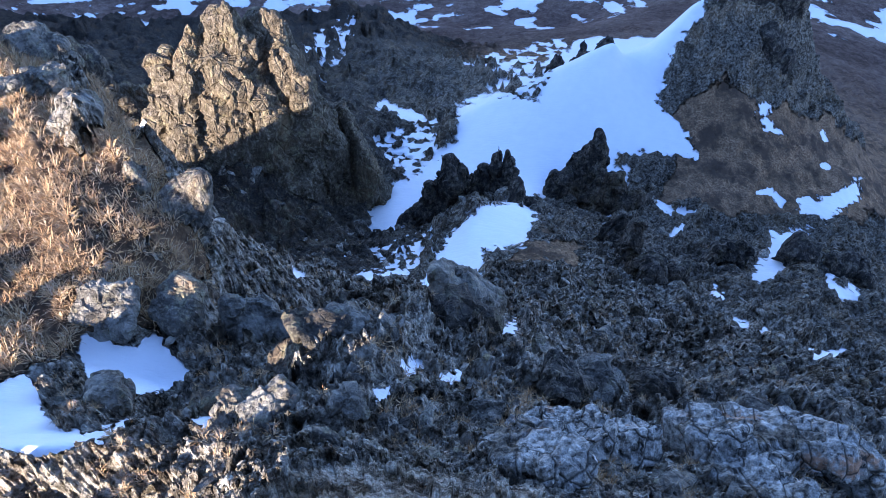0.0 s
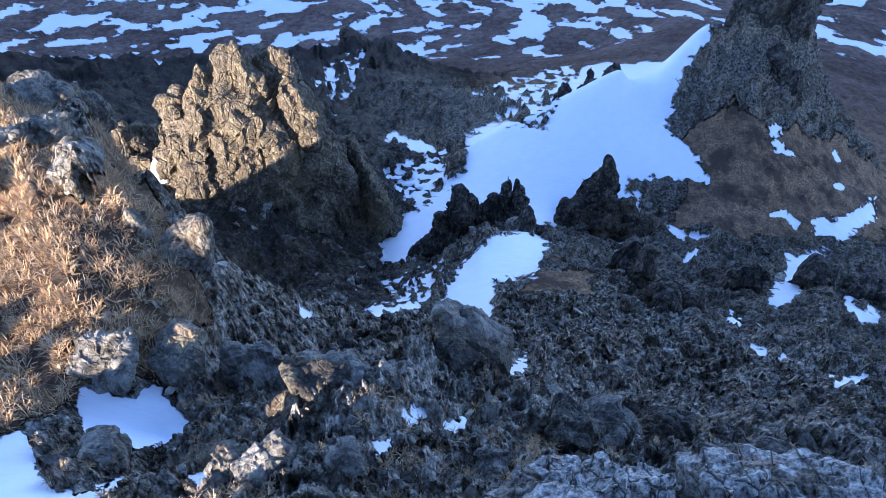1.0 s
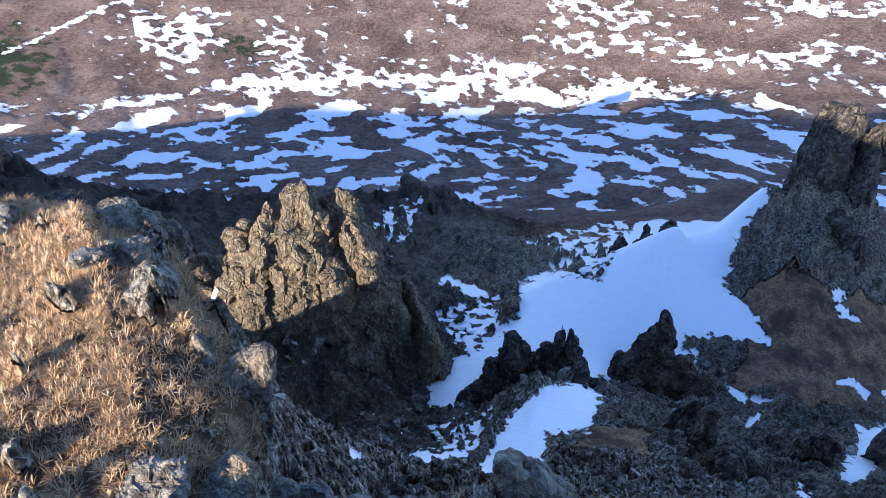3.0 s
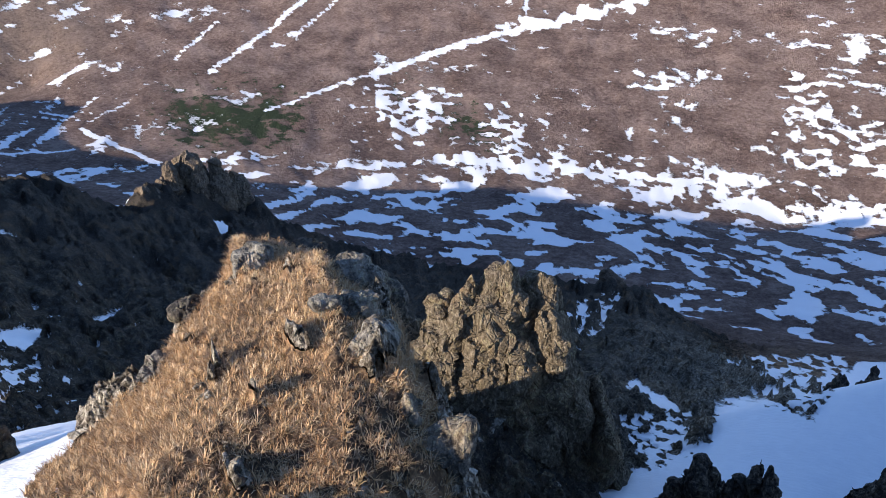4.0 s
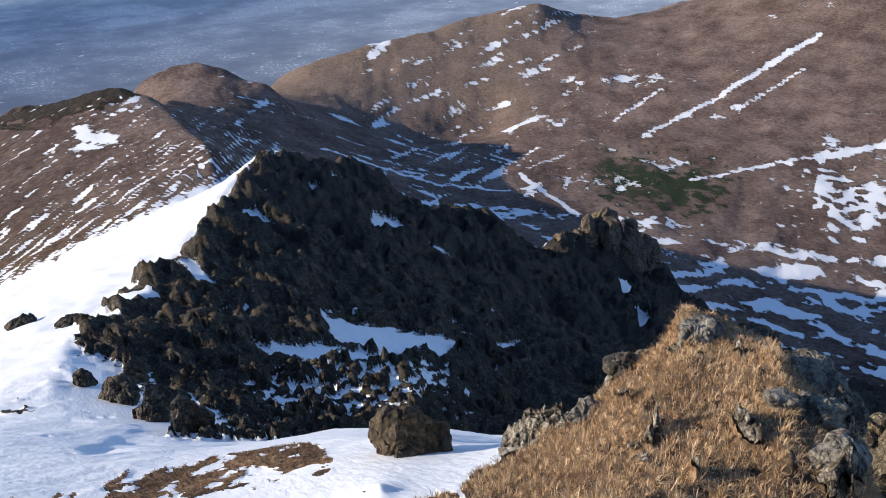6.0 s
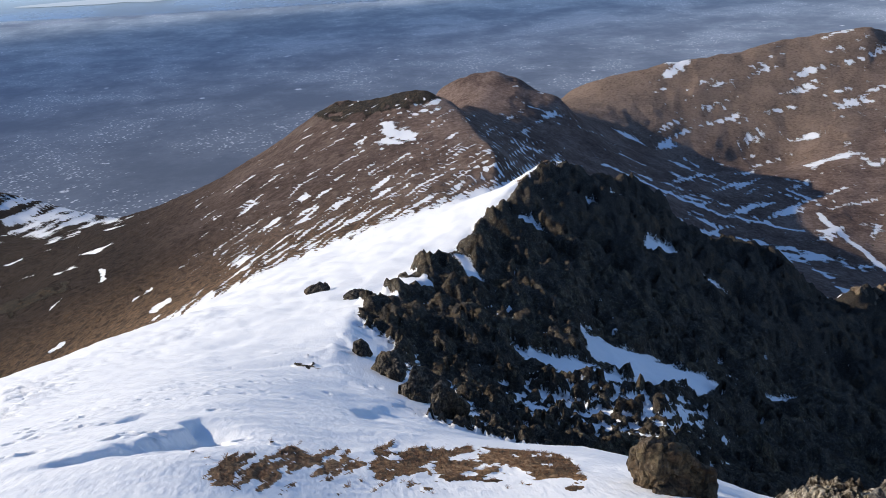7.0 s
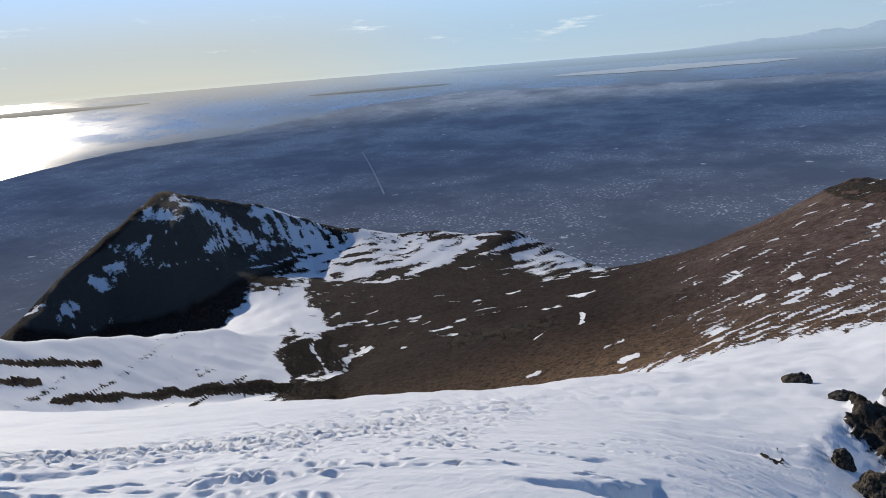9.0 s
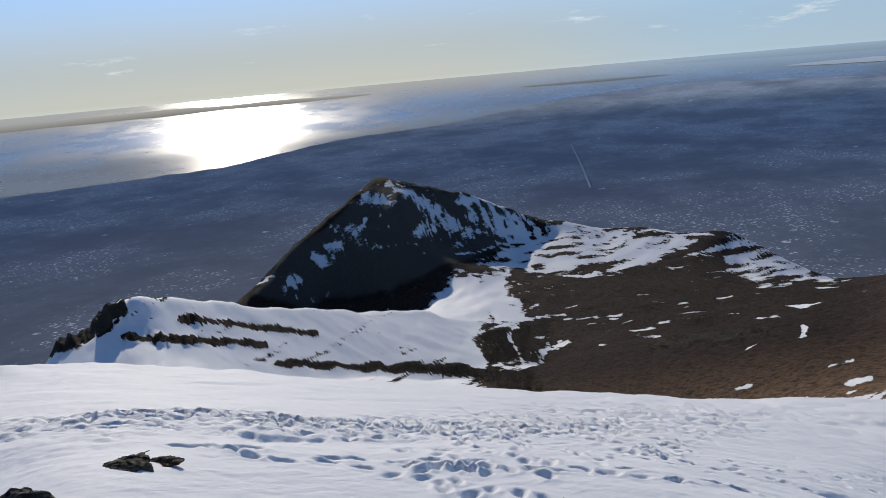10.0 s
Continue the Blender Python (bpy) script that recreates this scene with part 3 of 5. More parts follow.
for az0, el0, az1, el1, wide in [(40.4, -18.4, 32, -16.2, .2), (32, -16.2, 21.6, -13.2, .36), (21.6, -13.2, 12, -10.8, .65), (13, -11, 10, -8, 1.2), (44.2, -15.3, 38.8, -12.3, .21), (38.8, -12.3, 33, -8, .28), (37.5, -13.2, 33.5, -10.3, .17), (46.4, -14.2, 43, -12, .17),
                                 (31, -18, 29, -20, 1.9), (22, -20, 20, -22.5, 1.7), (27, -22.6, 6, -23.6, .6), (20.4, -9, 20, -12.8, .13), (53.5, -18.4, 49, -21.4, .22)]:
    snow = np.maximum(snow, range_side * np.clip((0.22 if wide < 1.2 else 0.12) + (0.75 if wide < 1.2 else 0.55) * streak(az0, el0, az1, el1, wide * 1.1) + (0.3 if wide < 0.5 else 1.1) * fine, 0, 1))
for corners in (
        [(1.6, -14.9), (-1.1, -14.2), (-2.2, -17), (-0.9, -19.2), (1.4, -19.5), (0.4, -17)],
        [(-3, -18.8), (-5.7, -17), (-6.6, -20.1), (-4.3, -20.9)],
        [(22.9, -20.2), (19.3, -20.1), (19.6, -22), (16.4, -22.5), (21, -22.9)],
        [(31, -17), (24.8, -17.5), (25.7, -18.3), (25.7, -20), (28, -21), (30.3, -19.7)]):
    snow = np.maximum(snow, range_side * np.clip(0.38 + 0.22 * patch(corners, 1.0) + 1.0 * fine, 0, 1) * step(patch(corners, 1.0), -0.7, 0.1))
snow = snow * (1 - 0.85 * step(DEG, 64, 70) * step(R, 450, 500) * step(DEG, 90, 84))
# shaded slope of the west ridge: thin lines along the contour
west = step(R, 300, 360) * step(R, 740, 680) * step(DEG, 50, 54) * step(DEG, 80, 76)
snow = np.maximum(snow, west * np.clip(0.0 + 1.0 * within(west, lambda d, e, u: fbm((e - 0.30 * d) / 0.28, d / 5, 5, 71, 0.6)), 0, 1))
for az0, el0, az1, el1, wide in [(69.3, -15.4, 59.8, -19, 0.13), (60.3, -18.8, 54.5, -19.4, 0.12), (62.1, -20.1, 50.7, -21.3, 0.16), (66.6, -16.1, 56.3, -19.2, 0.07), (62.6, -19, 60.7, -19.6, 0.1), (56.7, -21.1, 51.8, -21.3, 0.14), (68.7, -12.8, 62.1, -15.4, 0.07), (64.7, -14.9, 58.5, -17.1, 0.06), (51.9, -20.2, 49.3, -20.7, 0.35), (51.2, -21.2, 50.4, -19.9, 0.3), (53.7, -19.3, 51.1, -19.4, 0.15), (55.9, -16.6, 53.8, -17.4, 0.1)]:
    snow = np.maximum(snow, west * np.clip(0.20 + 0.7 * streak(az0, el0, az1, el1, wide * 1.15) + 0.3 * fine, 0, 1))
# west hill, basin and far peak
hill = step(DEG, 131, 136) * step(R, 130, 160) * step(R, 560, 480)
snow = np.maximum(snow, hill * np.clip(0.90 + 1.0 * within(hill, lambda d, e, u: fbm((e + 0.28 * d) / 0.55, d / 7, 5, 81)), 0, 1) * step(DEG, 163, 160))
layers = within(hill, lambda d, e, u: fbm(d / 3.5, (e + 0.25 * d) / 0.35, 4, 83, 0.5))
basin = step(R, 300, 380) * step(DEG, 101, 108) * step(R, 1010, 980)
snow = np.maximum(snow, basin * np.clip(-0.20 + 1.5 * within(basin, lambda d, e, u: fbm((d + 3 * e) / 2.4, (e + 0.06 * d) / 0.36, 2, 91, 0.62)) + 0.54 * step(EL, -16.5, -14.5) * step(DEG, 135, 131) * step(DEG, 106, 112), 0, 1))
specks = within(basin, lambda d, e, u: fbm(d / 1.0, e / 0.36, 2, 95, 0.6))
for corners in (
        [(139.6, -7.4), (137.7, -8.6), (135.7, -10.1), (134.4, -11.5), (131.9, -12.6), (132.8, -12.9), (134.9, -11.9), (137, -10.2), (139, -8.3)],
        [(141.2, -8.5), (140.2, -8.8), (138.7, -9.4), (139.2, -9.8), (141.3, -9.3), (142, -9.5)],
        [(145.3, -12.8), (143.4, -12.2), (143.5, -12.8), (144.5, -13.8), (145, -14.1), (145.5, -13)],
        [(147.9, -14.2), (146.3, -14.2), (146.9, -15), (148.1, -15.4)],
        [(143.9, -10.8), (141.1, -11.3), (142.5, -11.5), (143.8, -11.3)],
        [(142.5, -11.7), (140.4, -12.7), (140.9, -12.9), (141.7, -12.4)],
        [(137.1, -11.4), (135.3, -11.6), (135.9, -12.3), (137.7, -12.3)],
        [(134.8, -15.4), (132.6, -15.8), (130.3, -15.6), (130.2, -17.3), (129.2, -18.7), (130.4, -20.1), (131.9, -18.9), (133.5, -20.5), (132.3, -22.7), (128.1, -22.5), (127.5, -23.3), (129.2, -24.2), (131, -23.7), (134.6, -22.6), (139.9, -20.3), (143.4, -19), (138.8, -18.3), (136.8, -17.7)],
        [(132.5, -14.8), (130.2, -14.7), (128.3, -15.5), (130.3, -15.5)]):
    snow = np.maximum(snow, basin * np.clip(0.48 + 0.62 * patch(corners, 0.9) + 0.5 * specks, 0, 1))
for corners in (
        [(134.3, -9.4), (132.9, -9.3), (127.4, -12.3), (125.7, -13.7), (128.4, -14.4), (131, -13.3), (133.1, -11.2)],
        [(130, -12.1), (121.3, -12.7), (116, -13.3), (116, -14.8), (122.3, -15.9), (128.1, -16.1), (130.6, -14.2)],
        [(113.6, -13.2), (110.5, -14), (107.6, -15.8), (106.5, -16.5), (111.3, -17.1), (113.6, -16)]):
    snow = np.maximum(snow, basin * np.clip(0.40 + 0.20 * patch(corners, 1.0) + 0.85 * within(basin, lambda d, e, u: fbm((d + 2.2 * e) / 2.2, (e + 0.1 * d) / 0.42, 2, 97, 0.6)), 0, 1) * step(patch(corners, 1.0), -0.7, 0.1))
for az0, el0, az1, el1, wide in [(129.4, -19.3, 130.7, -20.5, 0.12), (130.7, -20.5, 130.1, -21.6, 0.12), (130.1, -21.6, 129.7, -22.5, 0.15), (129.4, -19.3, 126, -19.2, 0.1), (128, -21.9, 125.9, -21.1, 0.3), (108.6, -19.5, 108.8, -20.5, 0.2), (126.1, -19.6, 121.6, -19.1, 0.08), (133, -20.1, 129.2, -19.3, 0.15), (125.9, -16.2, 123.2, -16.1, 0.15), (128, -15.7, 125.4, -15.6, 0.12), (113, -21.7, 111.6, -20.8, 0.08), (107.2, -22.2, 105.6, -21.5, 0.12), (106, -23.1, 104.6, -22.7, 0.2), (113.5, -24.2, 112.3, -23.8, 0.1)]:
    snow = np.maximum(snow, (R > 100) * np.clip(0.22 + 0.6 * streak(az0, el0, az1, el1, wide * 1.2) + 0.7 * fine, 0, 1))
for corners in (
        [(86.5, -11.4), (84.8, -12), (83.2, -12.7), (85.4, -13.2), (86.8, -13.2), (86.4, -12.3)],
        [(83.2, -10.3), (82, -10.3), (82.2, -10.6), (84.6, -11.2)],
        [(95.1, -20.2), (93.9, -19.6), (94.5, -20.3), (96.4, -21.9)],
        [(76, -11.4), (75.3, -10.6), (75.6, -11.2), (77, -12.1)],
        [(73.4, -11.5), (72.1, -11), (73.9, -12.1), (75.3, -12.9)]):
    snow = np.maximum(snow, (R > 200) * (R < 800) * np.clip(0.48 + 0.66 * patch(corners, 0.85) + 0.4 * fine, 0, 1))
for az0, el0, az1, el1, wide in [(160, -16.4, 150.1, -18.9, .28), (156, -15.9, 146.1, -18.7, .2), (149.5, -20.4, 142.4, -21.8, .24), (142.4, -21.8, 128, -23.8, .42), (164.5, -15.8, 160.6, -14.4, .9)]:
    snow = np.where(R > 130, np.minimum(snow, 0.72 - 0.72 * np.clip(streak(az0, el0, az1, el1, wide) * 1.6 + 0.05 + 1.3 * layers, 0, 1)), snow)
# dark cliff below the crest: ledges
for corners in (
        [(71.7, -27.4), (69.3, -28.6), (65.8, -29.4), (60.9, -30.5), (59.9, -30.9), (61.7, -31.9), (62.9, -31.1), (66.1, -31.4), (67.2, -31.4), (67.5, -30.6), (71, -29.8), (71.4, -28.7)],
        [(78, -29), (73.1, -29.6), (69.6, -30.5), (67.2, -31.4), (67.3, -31.8), (69.3, -31.3), (73.3, -30.9), (76.6, -29.8)],
        [(69.5, -17.7), (67.8, -17.4), (68.6, -18.5), (69.3, -18.4)],
        [(71.2, -18.1), (70.2, -18), (70, -18.7), (70.5, -18.8)],
        [(66.2, -20.9), (65, -21), (62.7, -22.4), (65.3, -22.1), (66.2, -21.9)],
        [(61.8, -23.2), (59.7, -24.1), (60.6, -24.3)],
        [(81.4, -21.4), (80.6, -22.4), (79.9, -23.7), (78.7, -24.9), (80, -24.6), (81.2, -23.1), (82.1, -21.8)],
        [(76.4, -18.9), (74.6, -20.1), (74.1, -20.7), (76, -19.9)],
        [(56.7, -31.2), (53.5, -30.8), (55.4, -31.4)],
        [(45.4, -26.4), (44.1, -27), (44.9, -27.2)],
        [(44.1, -28.6), (43, -29.3), (43.6, -29.5)]):
    snow = np.maximum(snow, (cliff + step(R, 100, 130) * step(DEG, 52, 48)) * np.clip(0.5 + 0.66 * patch(corners, 0.75) + 0.3 * fine, 0, 1))
for corners in (
        [(77.3, -30.7), (68.2, -31.4), (60.5, -32.3), (61.4, -34.6), (72.2, -35.6), (79.5, -34.4)],
        [(85.4, -25.1), (77.4, -26.1), (78.5, -26.6), (84.2, -25.9)]):
    snow = np.maximum(snow, cliff * np.clip(0.30 + 0.22 * patch(corners, 1.0) + 0.9 * fine, 0, 1) * step(patch(corners, 1.0), -0.7, 0.1))
snow = np.maximum(snow, cliff * np.clip(0.56 + 0.6 * patch([(92.7, -25.4), (88.8, -27.3), (87.1, -29.7), (83.8, -31.8), (80.6, -34.5), (89, -33.2), (96.6, -30.8), (95.4, -26.7)], 1.5) + 0.5 * fine + 0.5 * wander, 0, 1))      # drift in the bowl beside the cliff
snow = np.maximum(snow, cliff * np.clip(-0.08 + 1.0 * fine + 0.20 * step(EL, -24, -32) * step(DEG, 50, 62), 0, 1))
# gully and snow chute under the summit
gully = step(DEG, 40, 34) * step(R, 9, 11) * step(R, 205, 160)
chute = [(-18.7, -26.5), (-18.5, -29.1), (-17, -32.9), (-17.2, -36.1), (-20.1, -37.2), (-22.4, -39.1), (-18.7, -39.5), (-15.1, -40.3), (-13.9, -43.5), (-8.9, -44.6), (-4.8, -45),
         (-1, -43.9), (3.2, -45.3), (7.1, -48.1), (10.4, -48.2), (10.5, -46), (8.2, -44.8), (3.9, -43), (1.1, -41), (1.3, -38.4), (-1.9, -37.3), (-6.3, -37.4), (-7.6, -34.2), (-9.1, -32), (-10.5, -31.7), (-12.5, -32.1), (-15.1, -29.7), (-16.7, -26.8)]
for corners in (chute,
        [(-5.8, -45.3), (-8.4, -46.1), (-7.5, -48.6), (-3, -49.4), (-3.2, -50.7), (-2.8, -52), (-0.5, -53.6), (3.8, -53.5), (4.6, -52.6), (3, -50.5), (1.1, -48.3), (-1.9, -46)],
        [(15, -52.1), (11.3, -51.1), (5.7, -51.1), (7.1, -52.1), (11, -52.6), (13.6, -52.9)],
        [(-13.8, -41.4), (-16.5, -41.1), (-16.8, -43.4), (-15.9, -45.5), (-14.6, -44.7), (-14.9, -42.9)],
        [(-25.2, -34.6), (-25.8, -33.4), (-26.5, -34.8), (-27.9, -35.6), (-26.6, -35.8)],
        [(-31.8, -39.6), (-33.3, -38.5), (-35, -36.2), (-35.8, -37.5), (-34.6, -39.7), (-32.9, -40.1)],
        [(-31, -41.8), (-32.3, -41.6), (-34.1, -40.5), (-33.8, -41.5), (-33.2, -42.8), (-33.9, -43.8), (-32.6, -45.8), (-31.3, -45.6), (-31.7, -43.7)]):
    snow = np.maximum(snow, gully * np.clip(0.5 + 0.66 * patch(corners, 1.3) + 0.3 * fine, 0, 1))
for corners in (
        [(1, -35.5), (-4.5, -33.7), (-8, -31.4), (-8.9, -33.3), (-7.3, -37.1), (-1.9, -37.1)],
        [(9.7, -40.9), (3.4, -39.7), (1.6, -42.3), (3.2, -45.3), (8.1, -43.1)],
        [(10.5, -49.5), (3.1, -48.1), (3, -50.5), (8.5, -51.5)],
        [(15.4, -33.8), (12.7, -32.6), (10.4, -31.9), (10.8, -33.7), (12, -35.1), (14.6, -35.7)]):
    snow = np.maximum(snow, gully * np.clip(0.40 + 0.22 * patch(corners, 1.0) + 0.9 * fine, 0, 1) * step(patch(corners, 1.0), -0.7, 0.1))
for az0, el0, az1, el1, wide in [(-28.4, -39.8, -29.2, -39.4, 0.25), (-29.8, -39.5, -30.6, -39.8, 0.3), (-29, -47.4, -29.8, -47.7, 0.4), (-32.3, -48.9, -33.3, -49, 0.5), (-35.3, -48.5, -37.7, -48.1, 0.35), (-38.5, -48.4, -40.1, -47.9, 0.3), (-40.9, -48.1, -42.2, -47.1, 0.5), (-20.3, -42.9, -21.6, -43.3, 0.3), (-22.4, -43.1, -23.7, -42.9, 0.25), (-23.2, -44.2, -22.7, -44.9, 0.3), (-37.5, -42.9, -38.1, -43.3, 0.4), (-39.1, -43.3, -40.1, -43.1, 0.5), (-31.8, -39.2, -32.7, -39.1, 0.3), (-30.7, -34.6, -31.2, -34.8, 0.2), (-32, -36.4, -32.5, -36.5, 0.2), (8.7, -38.6, 7.4, -38.9, 0.4), (6.8, -39.3, 4.8, -39.5, 0.5), (19.6, -50.6, 18.7, -51, 0.3), (6.1, -58.9, 4.1, -59.3, 0.5), (0.1, -59.6, -2.2, -59.2, 0.5), (5, -58.4, 3.4, -58.6, 0.4)]:
    snow = np.maximum(snow, np.maximum(gully, fore) * np.clip(0.22 + 0.7 * streak(az0, el0, az1, el1, wide * 1.5) + 0.5 * fine, 0, 1))
for corners in (
        [(45.6, -49.3), (41.9, -48.4), (42, -49.5), (41.2, -50.7), (39.1, -52.1), (37.9, -51.9), (36.1, -50.7), (35.1, -51), (36.2, -52.8), (35.4, -54.6), (34, -55.9), (38.4, -56), (42.5, -55), (45.9, -55.1), (46, -54.4), (45.5, -53.4), (44.9, -51.4)],
        [(51.2, -48.8), (49.3, -49.6), (49.5, -51.1), (50.8, -52.6), (50.5, -54.5), (47.7, -55.8), (42.9, -56.5), (43.9, -57), (48.4, -56.7), (54, -55.4), (57, -52.2), (53.7, -48.8)],
        [(10.9, -60.3), (8.1, -60.2), (7.9, -60.9), (10.2, -61.3)],
        [(37.1, -58.8), (34.9, -58.8), (33.5, -59.6), (36.2, -59.9)],
        [(-6.5, -55.4), (-8.2, -54.3), (-9.2, -55.1), (-7.5, -55.6)]):
    snow = np.maximum(snow, fore * np.clip(0.5 + 0.66 * patch(corners, 1.3) + 0.22 * fine, 0, 1))
snow = snow * (1 - mound) * (1 - turf)

# --- bare rock, 1 on cliffs ---
heathy = step(patch([(-17, -36), (-24, -33), (-37, -33), (-40, -37), (-33, -40.5), (-26, -42.5), (-21, -43)], 3.0) + 0.8 * wander, -0.1, 0.3)
heathy = np.maximum(heathy, step(patch([(-9, -46.5), (-14, -47), (-16, -52), (-13, -56), (-6, -54), (-4, -51)], 3.0) + 0.8 * wander, 0.0, 0.4))
heathy = np.maximum(heathy, step(R, 60, 90)) * gully
rock = np.clip(fore + cliff + gully * (0.8 - 0.62 * heathy), 0, 1) * (1 - mound)
rock = np.maximum(rock, 0.62 * step(streak(82, -9.4, 94, -11, 1.0) + 0.8 * fine + 1.2 * wander, 0.1, 0.7) * (R > 300) * (R < 470))
rock = np.maximum(rock, 0.62 * step(patch([(139.8, -7.1), (133.3, -8.8), (127.4, -12.3), (130.2, -13.8), (134.8, -15.2), (139.6, -17.6), (145.8, -16.8), (151.3, -15.2)], 2.0) + 0.6 * wander, -0.4, 0.5) * (R > 620))
rock = np.maximum(rock, step(streak(165, -16, 159, -13.8, 1.2), 0.1, 0.5) * (R > 150) * (R < 400))
rock = np.maximum(rock, 0.5 * (1 - dome) * step(R, 7, 5) * step(DEG, 64, 70))
pale = fore * step(R, 9, 6) * np.clip(0.75 + 1.6 * fbm(DEG / 8, U * 6, 3, 401) - 0.012 * (DEG + 10), 0, 1)
pale = np.maximum(pale, fore * np.clip(0.25 + 1.2 * np.maximum(streak(-12, -64, -24, -62.5, 4.5), streak(-39, -57.5, -50, -51.5, 4.0)), 0, 1))      # lichen-crusted bedrock
pale = np.maximum(pale, 0.9 * step(R, 600, 800) * step(DEG, 48, 54) * step(DEG, 76, 72))                         # bleached grass on the far hill, lightened further to stand in for haze
# far peak's rock painted greyer to stand in for haze
pale = np.maximum(pale, 0.3 * (R > 620) * step(DEG, 104, 110))
# same rock as elsewhere, painted darker where the cliff lies in shade
cliff_shade = cliff
# browner heath, painted darker toward the sun for its backlit shade
umber_backlit = (0.35 * step(DEG, 82, 92) + 0.65 * step(DEG, 94, 108)) * step(R, 60, 130)
scrub = np.clip(np.maximum(0.30 + 0.42 * streak(40, -19, 46, -18.5, 3.0), 0.22 + 0.36 * streak(30, -18, 22, -21, 2.6)) + 0.5 * fine, 0, 1) * (R > 400)
far = np.maximum(step(R, 70, 260), 0.12 * step(R, 14, 20) * step(DEG, 0, -8)) * (1 - mound)
dark_bands = 0.5 * step(DEG, 126, 130) * (R > 130) * (R < 520) * step(snow, 0.5, 0.3)
rock = np.maximum(rock, dark_bands)
rock = np.maximum(rock, 0.6 * step(streak(119.3, -21.4, 111.4, -20.3, 0.6) + 0.8 * fine, 0.2, 0.6) * (R > 100) * (R < 700))
rock = rock * (1 - turf)

# --- relief ---
wide_bumps = fbm(A * 18, U * 11, 5, 3)
sharp = within(rock, lambda d, e, u: fbm(np.radians(d) * 15, u * 9, 6, 13, 0.5, True))
fine_bumps = fbm(A * 90, U * 54, 4, 23)
near_rock, crag_rock = rock * step(R, 24, 14) * (1 - 0.75 * cliff), cliff + gully * step(R, 10, 16)
chunky = within(near_rock, lambda d, e, u: blocks(np.radians(d) * 11 + 0.15 * np.sin(u * 40), u * 8, 301) + 0.45 * blocks(np.radians(d) * 31, u * 23, 311) + 0.2 * blocks(np.radians(d) * 80, u * 60, 321)) * near_rock
craggy = within(crag_rock, lambda d, e, u: blocks(np.radians(d) * 16 + 0.2 * np.sin(u * 30), u * 9, 331) + 0.5 * blocks(np.radians(d) * 43, u * 25, 341)) * np.clip(crag_rock, 0, 1)
soft = np.clip(snow, 0, 1)
rough = rock * (1 - step(soft, 0.28, 0.52))
Z = Z0 + 0.05 * np.minimum(R, 5.5) * rough * chunky + 0.06 * np.minimum(R, 14) * rough * step(R, 2.2, 3.5) * step(R, 34, 22) * (1 - cliff) * (within(rough, lambda d, e, u: fbm(np.radians(d) * 7 + u * 2.5, u * 5, 3, 133, 0.5, True)) - 0.3) + R * (0.017 * rough * craggy * (1 - 0.15 * cliff) + 0.004 * wide_bumps * step(R, 20, 60) + 0.0014 * step(R, 240, 320) * (1 - soft) * (within(R > 230, lambda d, e, u: fbm(np.radians(d) * 34, u * 17, 4, 123, 0.55, True)) - 0.3) + (0.022 + 0.01 * step(R, 14, 7) - 0.008 * cliff) * (1 - 0.7 * step(R, 200, 300)) * rough * (sharp - 0.35) + 0.034 * cliff * rough * (within(cliff, lambda d, e, u: fbm(np.radians(d) * 7, u * 5, 3, 113, 0.5, True)) - 0.3) + 0.010 * rough * (1 - 0.5 * cliff) * (1 - 0.85 * step(R, 200, 300)) * fine_bumps + 0.004 * fine_bumps * (1 - soft) * (1 - 0.7 * step(R, 200, 300)) + 0.010 * mound * within(mound, lambda d, e, u: fbm(np.radians(d) * 40, u * 24, 3, 43)))
Z = np.where(R > 500, np.maximum(Z, lowland(R) + 3 * perlin(X / 300, Y / 300, 77)), Z)
Z = np.where(R > 1250, lowland(R), Z)

Z[:, 0] = Z[:, 1].mean()

# wind-cut hollows in the drift: a broken lip on the sunny side, a lumpy floor behind it
lumps = within(dome * (R < 30), lambda d, e, u: fbm(np.radians(d) * 9, u * 12, 3, 19, 0.42))
for hx, hy, wide, long, deep, bend in ((-12.9, -4.25, 2.0, 1.0, 0.42, -0.10), (-22.5, -0.8, 2.4, 1.2, 0.2, 0.05), (-16.5, -6.2, 0.9, 0.4, 0.10, 0.0), (-9.6, -10.6, 0.5, 0.4, 0.12, 0.0), (-7.0, -12.2, 0.6, 0.4, 0.12, 0.0)):
    dx, dy = X - hx, Y - hy
    lx, ly = dx * 0.2 + dy * 0.98, -dx * 0.98 + dy * 0.2
    lx = lx - bend * ly * ly + 0.5 * lumps
    Z -= deep * (0.85 + 1.1 * lumps) * np.exp(-(np.abs(ly) / wide) ** 4) * np.where(lx > 0, np.exp(-(lx / long) ** 2), np.exp(-(lx / 0.11) ** 2)) * (snow > 0.6)

# wind crust, and the churned band along the trail
band = np.full(R.shape, 99.0, np.float32)
for p0, p1 in (((-4, -15.5), (-10, -13.8)), ((-10, -13.8), (-16.6, -14.4)), ((-16.6, -14.4), (-42, -21)), ((-42, -21), (-70, -12))):
    dx, dy = p1[0] - p0[0], p1[1] - p0[1]
    t = np.clip(((X - p0[0]) * dx + (Y - p0[1]) * dy) / (dx * dx + dy * dy), 0, 1)
    band = np.minimum(band, np.hypot(X - p0[0] - t * dx, Y - p0[1] - t * dy))
churn = step(band / (1 + R / 14) + 1.2 * wander, 1.6, 0.6) * dome * step(R, 7, 9)
